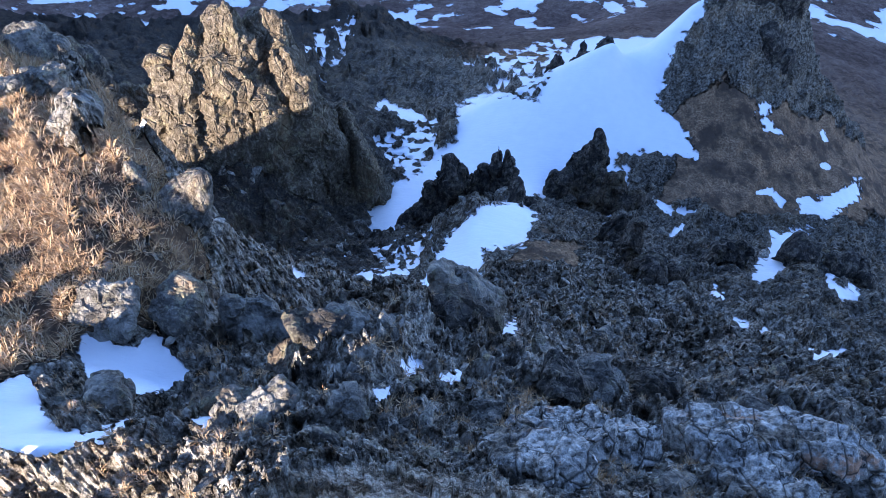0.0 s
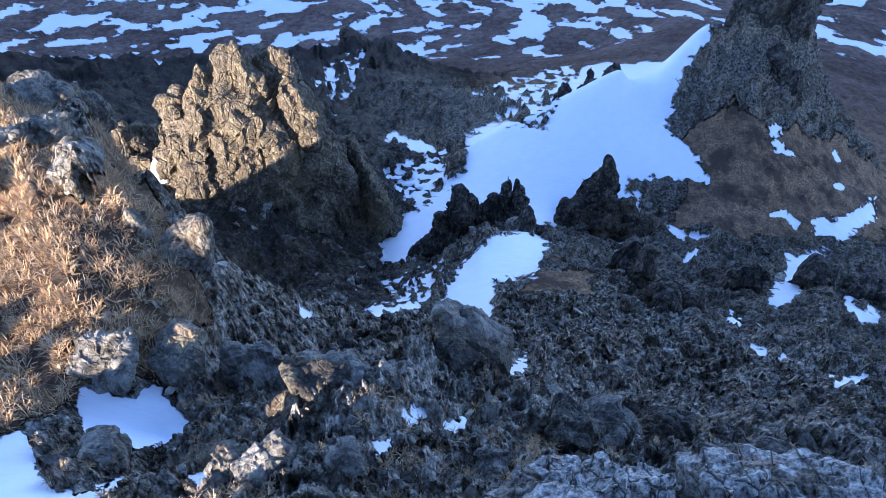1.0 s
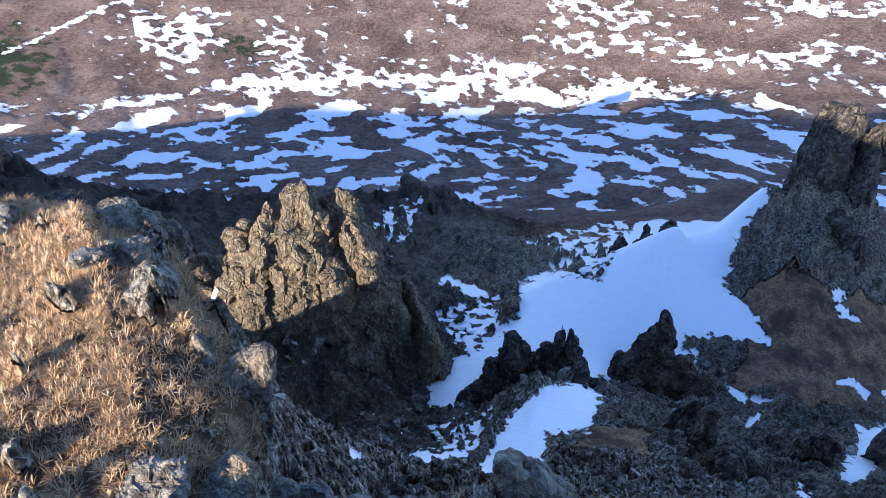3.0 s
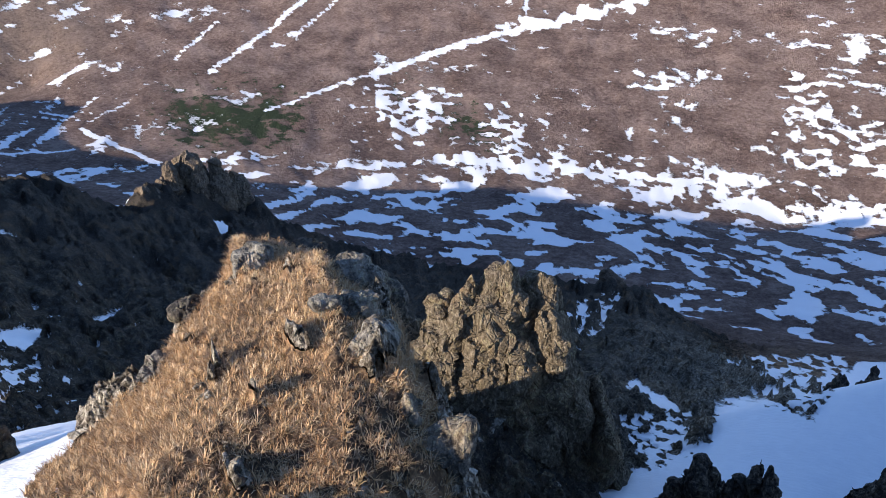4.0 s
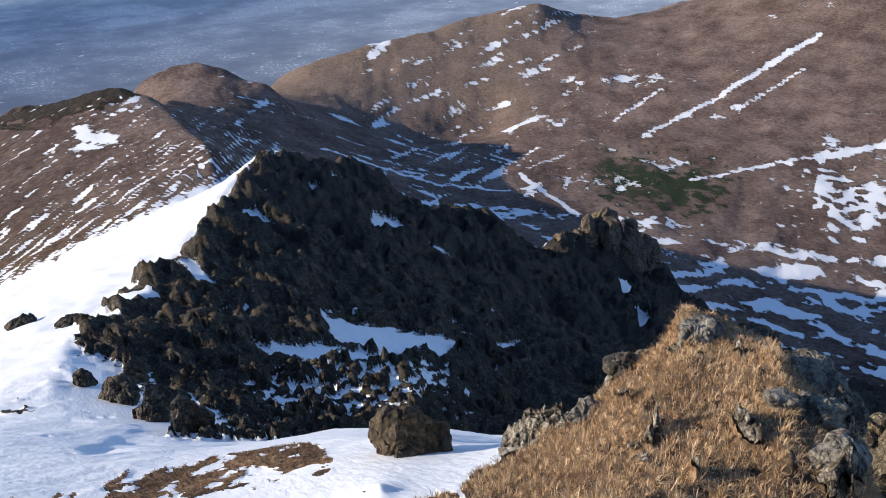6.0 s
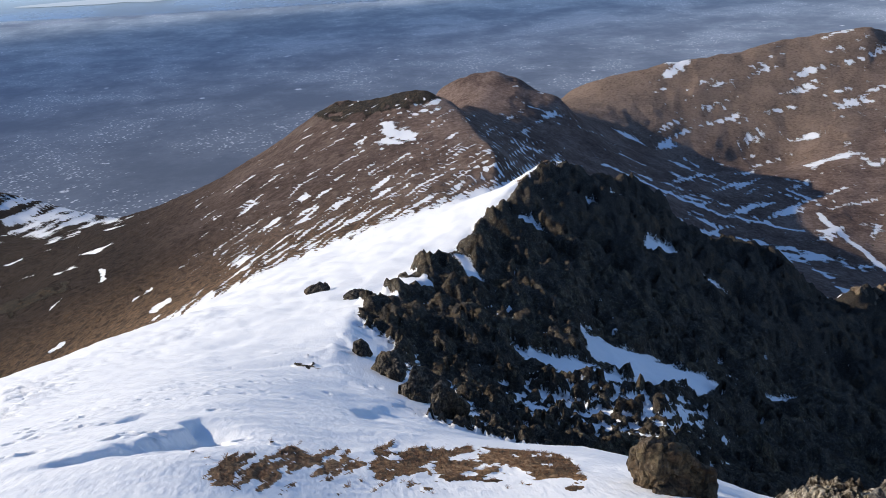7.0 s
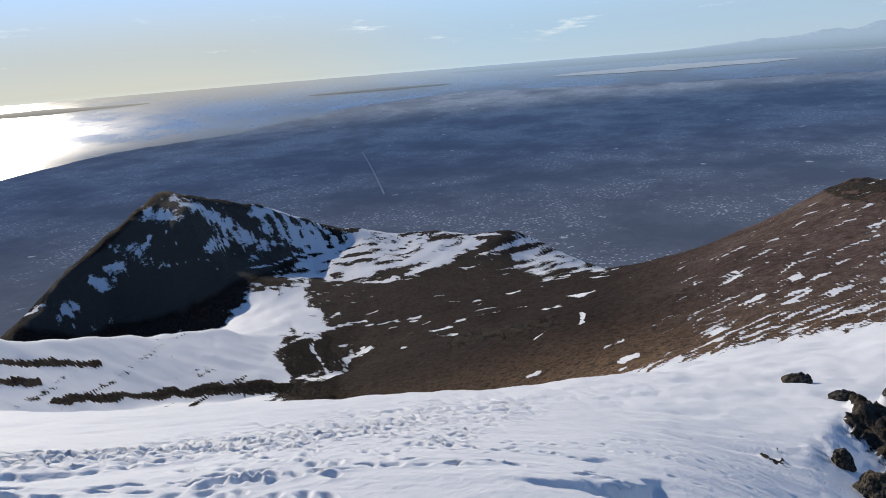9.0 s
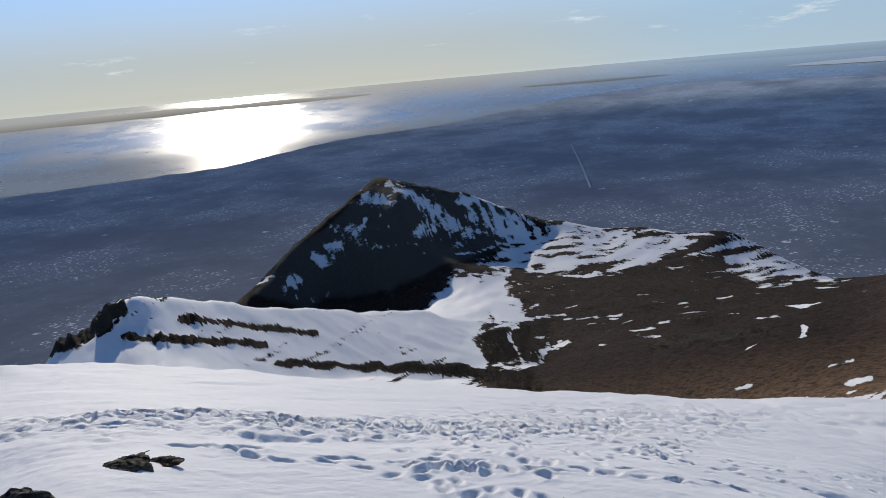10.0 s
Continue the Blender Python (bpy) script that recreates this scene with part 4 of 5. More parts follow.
Z += dome * (snow > 0.6) * step(R, 9, 14) * step(R, 90, 60) * 0.11 * np.minimum(R / 18, 2) * within(dome, lambda d, e, u: fbm(np.radians(d) * 5 + u * 1.5, u * 9, 3, 205, 0.5))
Z += dome * (snow > 0.6) * step(R, 70, 45) * (0.016 * within(dome, lambda d, e, u: fbm(np.radians(d) * 30 + u * 4, u * 60, 4, 201, 0.62)) * np.minimum(R / 12, 2)
                                           + 0.12 * churn * np.minimum(within(churn, lambda d, e, u: fbm(np.radians(d) * 55, u * 46, 3, 211, 0.6)) + 0.05, 0.12) * np.minimum(R / 12, 2.2))

# trodden snow: trails of footprints
rng = np.random.RandomState(3)


def trodden(path, n, spread, deep):
    path = np.array(path, float)
    for k in range(n):
        t = rng.uniform(0, len(path) - 1)
        i = min(int(t), len(path) - 2)
        p = path[i] + (path[i + 1] - path[i]) * (t - i)
        way = path[i + 1] - path[i]
        way = way / np.linalg.norm(way)
        p = p + np.array((-way[1], way[0])) * rng.normal(0, spread) * (0.3 + np.hypot(*p) / 20)
        a, r = math.atan2(-p[0], p[1]) % (2 * math.pi), math.hypot(*p)
        i0, i1 = np.searchsorted(AZ, (a - 0.4 / r, a + 0.4 / r))
        j0, j1 = np.searchsorted(RAD, (r - 0.4, r + 0.4))
        turn = math.atan2(way[1], way[0]) + rng.normal(0, 0.35)
        dx, dy = X[i0:i1, j0:j1] - p[0], Y[i0:i1, j0:j1] - p[1]
        lx, ly = dx * math.cos(turn) + dy * math.sin(turn), -dx * math.sin(turn) + dy * math.cos(turn)
        q = (lx / 0.16) ** 2 + (ly / 0.08) ** 2
        Z[i0:i1, j0:j1] += deep * rng.uniform(.6, 1.2) * (-np.exp(-q * q) + 0.25 * np.exp(-(np.sqrt(q) - 1.8) ** 2 * 4)) * (snow[i0:i1, j0:j1] > 0.6)


trodden([(-4, -15.5), (-10, -13.8), (-16.6, -14.4), (-26, -17), (-42, -21)], 1250, 0.8, 0.09)
trodden([(-4, -12), (-8, -9.4), (-9.5, -8.2), (-12, -6.5), (-14, -3)], 60, 0.2, 0.10)
trodden([(-13, -9), (-19, -11.2), (-30, -15), (-52, -25)], 190, 0.25, 0.10)
trodden([(-7, -8), (-12, -11), (-17, -9), (-24, -5), (-40, -4)], 260, 1.1, 0.09)


def ground_z(x, y):
    """Height of the ground at a place of the plan."""
    u = np.interp(math.log(max(0.9, math.hypot(x, y))), np.log(RAD), np.arange(len(RAD)))
    a = math.atan2(-x, y)
    a = a if a > AZ[0] else a + 2 * math.pi
    i = np.interp(a, AZ, np.arange(len(AZ)))
    i0, j0 = min(int(i), len(AZ) - 2), min(int(u), len(RAD) - 2)
    fi, fj = i - i0, u - j0
    return float((Z[i0, j0] * (1 - fi) + Z[i0 + 1, j0] * fi) * (1 - fj) + (Z[i0, j0 + 1] * (1 - fi) + Z[i0 + 1, j0 + 1] * fi) * fj)


def mesh_from(name, co, quads):
    """A mesh from arrays of places and of four- or three-cornered faces."""
    me = bpy.data.meshes.new(name)
    n = quads.shape[1]
    me.vertices.add(len(co)), me.loops.add(quads.size), me.polygons.add(len(quads))
    me.vertices.foreach_set("co", np.ascontiguousarray(co, dtype=np.float32).ravel())
    me.loops.foreach_set("vertex_index", np.ascontiguousarray(quads, dtype=np.int32).ravel())
    me.polygons.foreach_set("loop_start", np.arange(len(quads), dtype=np.int32) * n)
    me.update(calc_edges=True)
    return me


def smooth(me, on=True):
    me.polygons.foreach_set("use_smooth", np.full(len(me.polygons), on))


na, nr = A.shape
ids = np.arange(na * nr).reshape(na, nr)
nxt = np.roll(ids, -1, axis=0)
quads = np.stack([ids[:, :-1], ids[:, 1:], nxt[:, 1:], nxt[:, :-1]], -1).reshape(-1, 4)
co = np.concatenate([np.stack([X, Y, Z], -1).reshape(-1, 3), [(0, 0, -1.75)]])
me = mesh_from("ground", co, quads)
smooth(me)
calm = ((rock < 0.5) | (snow > 0.42) | (R > 14))[:, :-1].reshape(-1)
me.polygons.foreach_set("use_smooth", calm)            # broken rock is faceted
for key, values in (("snow", snow), ("rock", rock), ("far", far), ("scrub", scrub), ("umber_backlit", umber_backlit), ("cliff_shade", cliff_shade), ("pale", pale), ("churn", churn)):
    at = me.attributes.new(key, "FLOAT", "POINT")
    at.data.foreach_set("value", np.r_[values.ravel(), 0].astype(np.float32))
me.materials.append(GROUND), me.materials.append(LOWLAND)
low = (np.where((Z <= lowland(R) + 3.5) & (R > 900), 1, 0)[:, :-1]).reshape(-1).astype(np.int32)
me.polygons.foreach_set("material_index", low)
ground = tagged(new("ground", me), "mountain ground of rock, dry heath and snow above a lowland", "ground", kind="structure")

# sea inlet beyond the lowland
shore = np.interp(np.degrees(AZ), (60, 86, 100, 108, 117, 125, 134, 142.5, 151, 159, 175), (3680, 3680, 3700, 3800, 3900, 3720, 3230, 3090, 2740, 2700, 2700))
pick = np.where((np.degrees(AZ) > 60) & (np.degrees(AZ) < 182))[0]
rows = np.linspace(0, 1, 40)
wr = shore[pick][:, None] + 25 * perlin(np.degrees(AZ[pick]) / 1.5, np.zeros(len(pick)), 7)[:, None] + (4849 - shore[pick][:, None]) * rows[None, :]
wa = AZ[pick][:, None] + 0 * wr
co = np.stack([-np.sin(wa) * wr, np.cos(wa) * wr, lowland(wr) + 0.25 + 2.0 * rows[None, :]], -1).reshape(-1, 3)
ids = np.arange(wr.size).reshape(wr.shape)
quads = np.stack([ids[:-1, :-1], ids[:-1, 1:], ids[1:, 1:], ids[1:, :-1]], -1).reshape(-1, 4)
me = mesh_from("water", co, quads)
smooth(me)
me.materials.append(SEA)
tagged(new("water", me), "calm sea inlet glittering under low sun", "water", kind="structure")


def flat_land(name, az0, az1, reach0, reach1, lift, colour, label, seed):
    """A low strip of far land or sand in the inlet, thin at both ends."""
    az = np.linspace(az0, az1, 90)
    t = np.linspace(0, 1, 90)
    wide = np.sin(t * math.pi) ** 0.6 * (1 + 0.5 * perlin(t * 9, 0 * t, seed))
    mid = reach0 + (reach1 - reach0) * 0.5
    rows = []
    for k, h in ((-1.0, 0.0), (-0.6, 1.0), (0.6, 1.0), (1.0, 0.0)):
        r = np.minimum(mid + k * wide * (reach1 - reach0) / 2, 4845)
        a = np.radians(az)
        rows.append(np.stack([-np.sin(a) * r, np.cos(a) * r, lowland(r) + 3.0 + lift * h * wide], -1))
    co = np.stack(rows, 1).reshape(-1, 3)
    ids = np.arange(90 * 4).reshape(90, 4)
    quads = np.stack([ids[:-1, :-1], ids[:-1, 1:], ids[1:, 1:], ids[1:, :-1]], -1).reshape(-1, 4)
    me = mesh_from(name, co, quads)
    smooth(me)
    k = Nodes(name)
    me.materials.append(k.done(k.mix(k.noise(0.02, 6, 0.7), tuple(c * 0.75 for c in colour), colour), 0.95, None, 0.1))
    return tagged(new(name, me), label, "land", kind="structure")


# blue-grey of headland, island and far shore: distance haze put into the colour
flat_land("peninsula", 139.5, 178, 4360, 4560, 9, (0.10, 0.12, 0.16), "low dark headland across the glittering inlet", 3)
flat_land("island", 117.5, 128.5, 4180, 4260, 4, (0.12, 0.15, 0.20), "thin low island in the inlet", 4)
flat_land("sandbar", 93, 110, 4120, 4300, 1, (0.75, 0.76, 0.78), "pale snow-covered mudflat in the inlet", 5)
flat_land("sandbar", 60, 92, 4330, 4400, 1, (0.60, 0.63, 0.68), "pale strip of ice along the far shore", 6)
flat_land("far_shore", 40, 118, 4480, 4840, 14, (0.13, 0.17, 0.24), "low land beyond the inlet with blue haze in its colour", 7)


def far_range():
    """Snowy mountains on the horizon, with haze put into their blue colours."""
    az = np.radians(np.linspace(40, 106, 500))
    d = np.degrees(az)
    h = step(d, 105, 80) * (50 + 60 * fbm(d / 7, 0 * d, 6, 9, 0.55, True))
    co = np.stack([np.stack([-np.sin(az) * r, np.cos(az) * r, z], -1) for r, z in ((4800, lowland(np.full(500, 4800.0))), (4820, lowland(4820) + h * 0.5), (4840, lowland(4840) + h), (4846, lowland(4846) - 5 + 0 * h))], 1)
    ids = np.arange(500 * 4).reshape(500, 4)
    quads = np.stack([ids[:-1, :-1], ids[:-1, 1:], ids[1:, 1:], ids[1:, :-1]], -1).reshape(-1, 4)
    me = mesh_from("far_mountains", co.reshape(-1, 3), quads)
    smooth(me)
    k = Nodes("far_mountains")
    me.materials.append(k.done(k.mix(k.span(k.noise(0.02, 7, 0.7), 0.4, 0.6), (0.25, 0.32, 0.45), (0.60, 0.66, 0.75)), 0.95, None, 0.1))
    tagged(new("far_mountains", me), "snowy mountains on the horizon, painted faint with blue haze", "mountains", kind="structure")


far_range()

# glowing veil painted as horizon haze, thickest just above the sea, warm under the sun
def haze_veil():
    az = np.radians(np.arange(0, 360, 2.0))
    high = np.linspace(-190, 900, 24)
    # stands in front of the outer sea and the far land
    co = np.stack([np.stack([-np.sin(az) * 3700, np.cos(az) * 3700, np.full(len(az), h)], -1) for h in high], 1).reshape(-1, 3)
    ids = np.arange(len(co)).reshape(len(az), len(high))
    nxt = np.roll(ids, -1, 0)
    me = mesh_from("haze_veil", co, np.stack([ids[:, :-1], nxt[:, :-1], nxt[:, 1:], ids[:, 1:]], -1).reshape(-1, 4))
    smooth(me)
    k = Nodes("haze")
    split = k.t.nodes.new("ShaderNodeSeparateXYZ")
    k.put(split.inputs[0], k.place())
    z = split.outputs["Z"]
    toward = k.t.nodes.new("ShaderNodeVectorMath")
    toward.operation = "DOT_PRODUCT"
    k.put(toward.inputs[0], k.place())
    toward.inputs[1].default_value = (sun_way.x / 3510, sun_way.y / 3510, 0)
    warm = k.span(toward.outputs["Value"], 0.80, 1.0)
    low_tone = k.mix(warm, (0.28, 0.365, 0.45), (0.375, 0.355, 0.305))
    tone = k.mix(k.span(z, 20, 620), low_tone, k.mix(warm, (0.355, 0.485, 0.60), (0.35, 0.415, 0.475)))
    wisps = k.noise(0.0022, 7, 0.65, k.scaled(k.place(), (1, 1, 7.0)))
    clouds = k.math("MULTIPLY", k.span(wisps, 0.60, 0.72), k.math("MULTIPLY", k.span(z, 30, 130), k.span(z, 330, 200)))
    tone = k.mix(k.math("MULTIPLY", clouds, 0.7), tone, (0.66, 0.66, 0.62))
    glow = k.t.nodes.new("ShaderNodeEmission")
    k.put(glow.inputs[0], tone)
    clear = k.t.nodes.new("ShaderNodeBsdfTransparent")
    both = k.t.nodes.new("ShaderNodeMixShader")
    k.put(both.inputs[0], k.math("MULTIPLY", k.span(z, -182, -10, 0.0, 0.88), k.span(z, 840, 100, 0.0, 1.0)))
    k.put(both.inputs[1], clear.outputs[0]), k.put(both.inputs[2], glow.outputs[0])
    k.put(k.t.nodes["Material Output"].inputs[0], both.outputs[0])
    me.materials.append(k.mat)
    tagged(new("haze_veil", me), "glowing veil painted as pale haze and thin cloud along the horizon", "sky", kind="structure")


haze_veil()

# a straight road across the lowland
t = np.linspace(0, 1, 40)
r, az = 1840 + 700 * t, np.radians(123.55 + 1.35 * t)
mid = np.stack([-np.sin(az) * r, np.cos(az) * r, lowland(r) + 2.5], -1)
side = np.stack([np.cos(az), np.sin(az), 0 * az], -1) * 2.6
co = np.stack([mid - side, mid + side], 1).reshape(-1, 3)
ids = np.arange(80).reshape(40, 2)
me = mesh_from("road", co, np.stack([ids[:-1, 0], ids[:-1, 1], ids[1:, 1], ids[1:, 0]], -1))
k = Nodes("snowy_road")
me.materials.append(k.done(k.mix(k.noise(0.05, 4), (0.40, 0.43, 0.48), (0.55, 0.58, 0.62)), 0.9, None, 0.1))
tagged(new("road", me), "straight pale road across the wooded lowland", "road", kind="structure")

# ---- rocks ----
SPHERES = {}


def sphere(sub):
    if sub not in SPHERES:
        bm = bmesh.new()
        bmesh.ops.create_icosphere(bm, subdivisions=sub, radius=1)
        SPHERES[sub] = (np.array([v.co[:] for v in bm.verts]), np.array([[v.index for v in f.verts] for f in bm.faces]))
        bm.free()
    return SPHERES[sub]


def solid_noise(p, seed, octaves=4, gain=0.5, ridged=False):
    return (fbm(p[:, 0], p[:, 1] + 0.7 * p[:, 2], octaves, seed, gain, ridged) + fbm(p[:, 1] - 3.1, p[:, 2] + 0.6 * p[:, 0], octaves, seed + 40, gain, ridged)
            + fbm(p[:, 2] + 5.7, p[:, 0] - 0.5 * p[:, 1], octaves, seed + 80, gain, ridged)) / 1.7


def rock_shape(seed, size, sub=3, cuts=16, crag=0.10, taper=0.0, lean=(0, 0), pitch=3.2, deep=0.5):
    """A broken block: a ball cut by random planes, tapered, leaned and roughened."""
    rng = np.random.RandomState(seed)
    v, f = sphere(sub)
    v = v.copy()
    out = v.copy()
    for i in range(cuts):
        n = rng.normal(size=3) * (1, 1, 0.55)
        n /= np.linalg.norm(n)
        v -= np.maximum(0, v @ n - rng.uniform(deep, 0.86))[:, None] * n
    size = np.array(size, float)
    t = (v[:, 2] + 1) / 2
    v[:, :2] *= (1 - taper * np.clip(t, 0, 1))[:, None]
    v[:, 0] += lean[0] * t
    v[:, 1] += lean[1] * t
    grain = size.min() / pitch
    p = v * size
    push = solid_noise(p / grain * (1, 1, 0.6), seed % 97, 5, 0.55, True) * 0.7 + solid_noise(p / grain * 0.5, seed % 89 + 5, 3) * 0.6
    return p + out * (push * crag * size.min() * 2.2)[:, None], f


def link_rock(name, co, faces, material, at, turn=(0, 0, 0), label="", category="rock", group="", soft_shade=False):
    me = mesh_from(name, co, faces)
    smooth(me, soft_shade)
    me.materials.append(material)
    ob = new(name, me)
    ob.matrix_world = pose(*at, *turn)
    return tagged(ob, label, category, group)


def joined(shapes):
    """Several lobes as one mesh: (co, faces, offset) each."""
    cos, fs, n = [], [], 0
    for co, f, at in shapes:
        cos.append(co + np.array(at)), fs.append(f + n)
        n += len(co)
    return np.concatenate(cos), np.concatenate(fs)


def polar(az, r):
    return -math.sin(radians(az)) * r, math.cos(radians(az)) * r


def lobe(az, r, top, foot, wide, deep, seed, taper=0.45, crag=0.13, sub=4, cuts=20):
    """One lobe of a crag: its direction and range, the heights of its top and foot, half its width and depth."""
    x, y = polar(az, r)
    h = (top - foot) / 2
    co, f = rock_shape(seed, (wide, deep, h), sub, cuts, crag, taper)
    a = radians(az)
    turn = np.array([[math.cos(a), -math.sin(a), 0], [math.sin(a), math.cos(a), 0], [0, 0, 1]])
    co = co @ turn.T
    co[:, 2] += top - co[:, 2].max() - (top + foot) / 2
    return co, f, (x, y, (top + foot) / 2)


def skin(co, faces, voxel, seed, bite=1.0):
    """One closed skin over overlapping lobes, then broken up by cracks and grain."""
    ob = new("lobes", mesh_from("lobes", co, faces))
    r = ob.modifiers.new("skin", "REMESH")
    r.mode, r.voxel_size = "VOXEL", voxel
    me = bpy.data.meshes.new_from_object(ob.evaluated_get(bpy.context.evaluated_depsgraph_get()))
    bpy.data.objects.remove(ob)
    n = len(me.vertices)
    p, nor = np.empty(n * 3, np.float32), np.empty(n * 3, np.float32)
    me.vertices.foreach_get("co", p), me.vertices.foreach_get("normal", nor)
    p, nor = p.reshape(-1, 3), nor.reshape(-1, 3)
    rng = np.random.RandomState(seed)
    push = solid_noise(p / (voxel * 4.5) * (1, 1, 0.7), seed + 7, 3, 0.6, True) * 0.7
    for cell, tall, deep in ((15.0, 2.6, 2.0), (6.0, 1.8, 1.3)):   # blocks between joints: each face tilts its own way
        c = p / (voxel * cell) / (1, 1, tall)
        seeds = np.unique(np.floor(c + rng.uniform(-.5, .5, 3)).astype(int), axis=0) + rng.uniform(0.1, 0.9, 3)
        seeds = seeds + rng.uniform(-.45, .45, seeds.shape)
        near = np.empty(n, int)
        for i in range(0, n, 4000):
            near[i:i + 4000] = ((c[i:i + 4000, None, :] - seeds[None]) ** 2).sum(-1).argmin(1)
        tilt = rng.normal(0, 0.8, seeds.shape)
        push = push + deep * (rng.uniform(-.6, .6, len(seeds))[near] + np.clip(((c - seeds[near]) * tilt[near]).sum(-1), -1, 1))
    me.vertices.foreach_set("co", (p + nor * (push * voxel * bite)[:, None]).astype(np.float32).ravel())
    me.update()
    return me


def crag_thing(name, pieces, material, label, category="rock", group="", voxel=0.11):
    """A crag of named pieces, each a closed skin over its lobes, under an Empty at its foot."""
    made = []
    for piece, lobes in pieces:
        co, f = joined([lobe(*l) for l in lobes])
        made.append((piece, co, f, lobes[0][6]))
    everything = np.concatenate([m[1] for m in made])
    base = np.array([*everything[:, :2].mean(0), everything[:, 2].min()])
    thing = tagged(new(name), label, category, group)
    thing.matrix_world = pose(*base)
    for piece, co, f, seed in made:
        me = skin(co - base, f, voxel, seed)
        smooth(me, False)
        me.materials.append(material)
        new(piece, me).parent = thing
    return thing


def each(piece, lobes):
    return [("main_" + piece if i == 0 else piece, [l]) for i, l in enumerate(lobes)]


crag_thing("rock_tower", [
    ("main_face", [(21.9, 28.2, -16.1, -27, 2.0, 2.0, 11, .42, .12, 5), (24.6, 28.0, -16.8, -27, 1.6, 1.8, 12, .45, .12, 5), (26.4, 28.0, -18.2, -27, 2.3, 2.2, 13, .45, .12, 5), (28.2, 27.8, -20.0, -27, 2.0, 2.0, 16, .4, .12, 5),
                   (22.8, 27.4, -17.9, -28, 4.0, 2.6, 15, .42, .12, 5), (20.2, 27.2, -19.6, -28, 3.0, 2.3, 24, .35, .12, 5), (26.0, 27.0, -20.4, -28, 2.8, 2.2, 25, .35, .12, 5)]),
    ("buttress", [(18.8, 28.6, -17.2, -28, 2.3, 2.2, 14, .38, .12, 5), (17.0, 28.8, -18.4, -29, 1.9, 2.1, 18, .3, .12, 5), (17.4, 28.0, -20.4, -29, 2.5, 2.2, 26, .25, .12, 5)]),
    ("plinth", [(13.8, 28.2, -22.2, -35, 2.3, 2.6, 19, .12, .1, 5), (11.0, 28.4, -22.6, -36, 1.4, 2.2, 20, .08, .1, 5), (18.6, 27.2, -22.9, -34, 3.0, 2.4, 21, .12, .1, 5), (24.0, 26.6, -23.0, -33, 3.0, 2.2, 27, .12, .1, 5), (29.4, 27.0, -22.6, -31, 2.6, 2.0, 28, .15, .1, 5)]),
    ("shoulder", [(31.4, 27.6, -20.9, -28, 1.7, 1.7, 17, .35, .12, 5), (33.6, 27.6, -21.8, -28, 1.6, 1.6, 29, .35, .12, 5)])],
    ROCK, "tall craggy rock tower, sunlit above and shaded below", "rock")
crag_thing("rock_outcrop", each("block", [(32.8, 29.8, -19.1, -26, 1.5, 1.6, 31, .45), (34.6, 29.4, -19.6, -26, 1.6, 1.6, 32, .4), (36.8, 28.6, -20.2, -26, 1.6, 1.6, 33, .35), (31.0, 30, -20.6, -26, 1.5, 1.6, 34, .35)]),
    ROCK, "sunlit broken rock knob beside the tower", "rock")
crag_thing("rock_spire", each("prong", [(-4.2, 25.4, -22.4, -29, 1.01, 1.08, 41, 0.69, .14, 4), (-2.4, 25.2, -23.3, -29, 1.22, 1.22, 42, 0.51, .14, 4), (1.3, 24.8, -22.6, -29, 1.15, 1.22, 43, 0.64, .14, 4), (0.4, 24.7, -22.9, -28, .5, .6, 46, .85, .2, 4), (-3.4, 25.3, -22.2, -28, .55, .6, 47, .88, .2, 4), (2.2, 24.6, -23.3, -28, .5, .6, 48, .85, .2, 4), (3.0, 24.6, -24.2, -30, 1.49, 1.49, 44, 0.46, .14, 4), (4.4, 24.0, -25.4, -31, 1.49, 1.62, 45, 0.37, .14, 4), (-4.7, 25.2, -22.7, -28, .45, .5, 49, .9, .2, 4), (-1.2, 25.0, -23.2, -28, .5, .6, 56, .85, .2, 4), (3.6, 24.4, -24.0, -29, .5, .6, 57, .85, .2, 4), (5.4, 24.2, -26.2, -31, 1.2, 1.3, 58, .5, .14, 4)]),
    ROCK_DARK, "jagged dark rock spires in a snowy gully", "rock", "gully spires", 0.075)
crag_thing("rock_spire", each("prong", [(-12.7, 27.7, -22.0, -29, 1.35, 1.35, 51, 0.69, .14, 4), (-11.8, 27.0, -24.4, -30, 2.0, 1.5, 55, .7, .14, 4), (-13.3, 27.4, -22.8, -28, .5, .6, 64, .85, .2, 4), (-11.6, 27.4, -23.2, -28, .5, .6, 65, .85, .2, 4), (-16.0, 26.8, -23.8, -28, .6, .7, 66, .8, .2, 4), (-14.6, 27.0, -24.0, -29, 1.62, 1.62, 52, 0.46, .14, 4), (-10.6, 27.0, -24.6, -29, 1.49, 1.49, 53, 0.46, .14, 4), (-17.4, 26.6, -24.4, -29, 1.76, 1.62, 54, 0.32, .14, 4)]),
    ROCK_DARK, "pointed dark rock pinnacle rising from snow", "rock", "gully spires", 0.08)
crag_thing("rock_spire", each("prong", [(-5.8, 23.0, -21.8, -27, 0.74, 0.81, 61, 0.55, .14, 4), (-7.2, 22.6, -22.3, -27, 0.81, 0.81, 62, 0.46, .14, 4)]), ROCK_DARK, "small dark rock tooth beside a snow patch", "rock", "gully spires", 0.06)
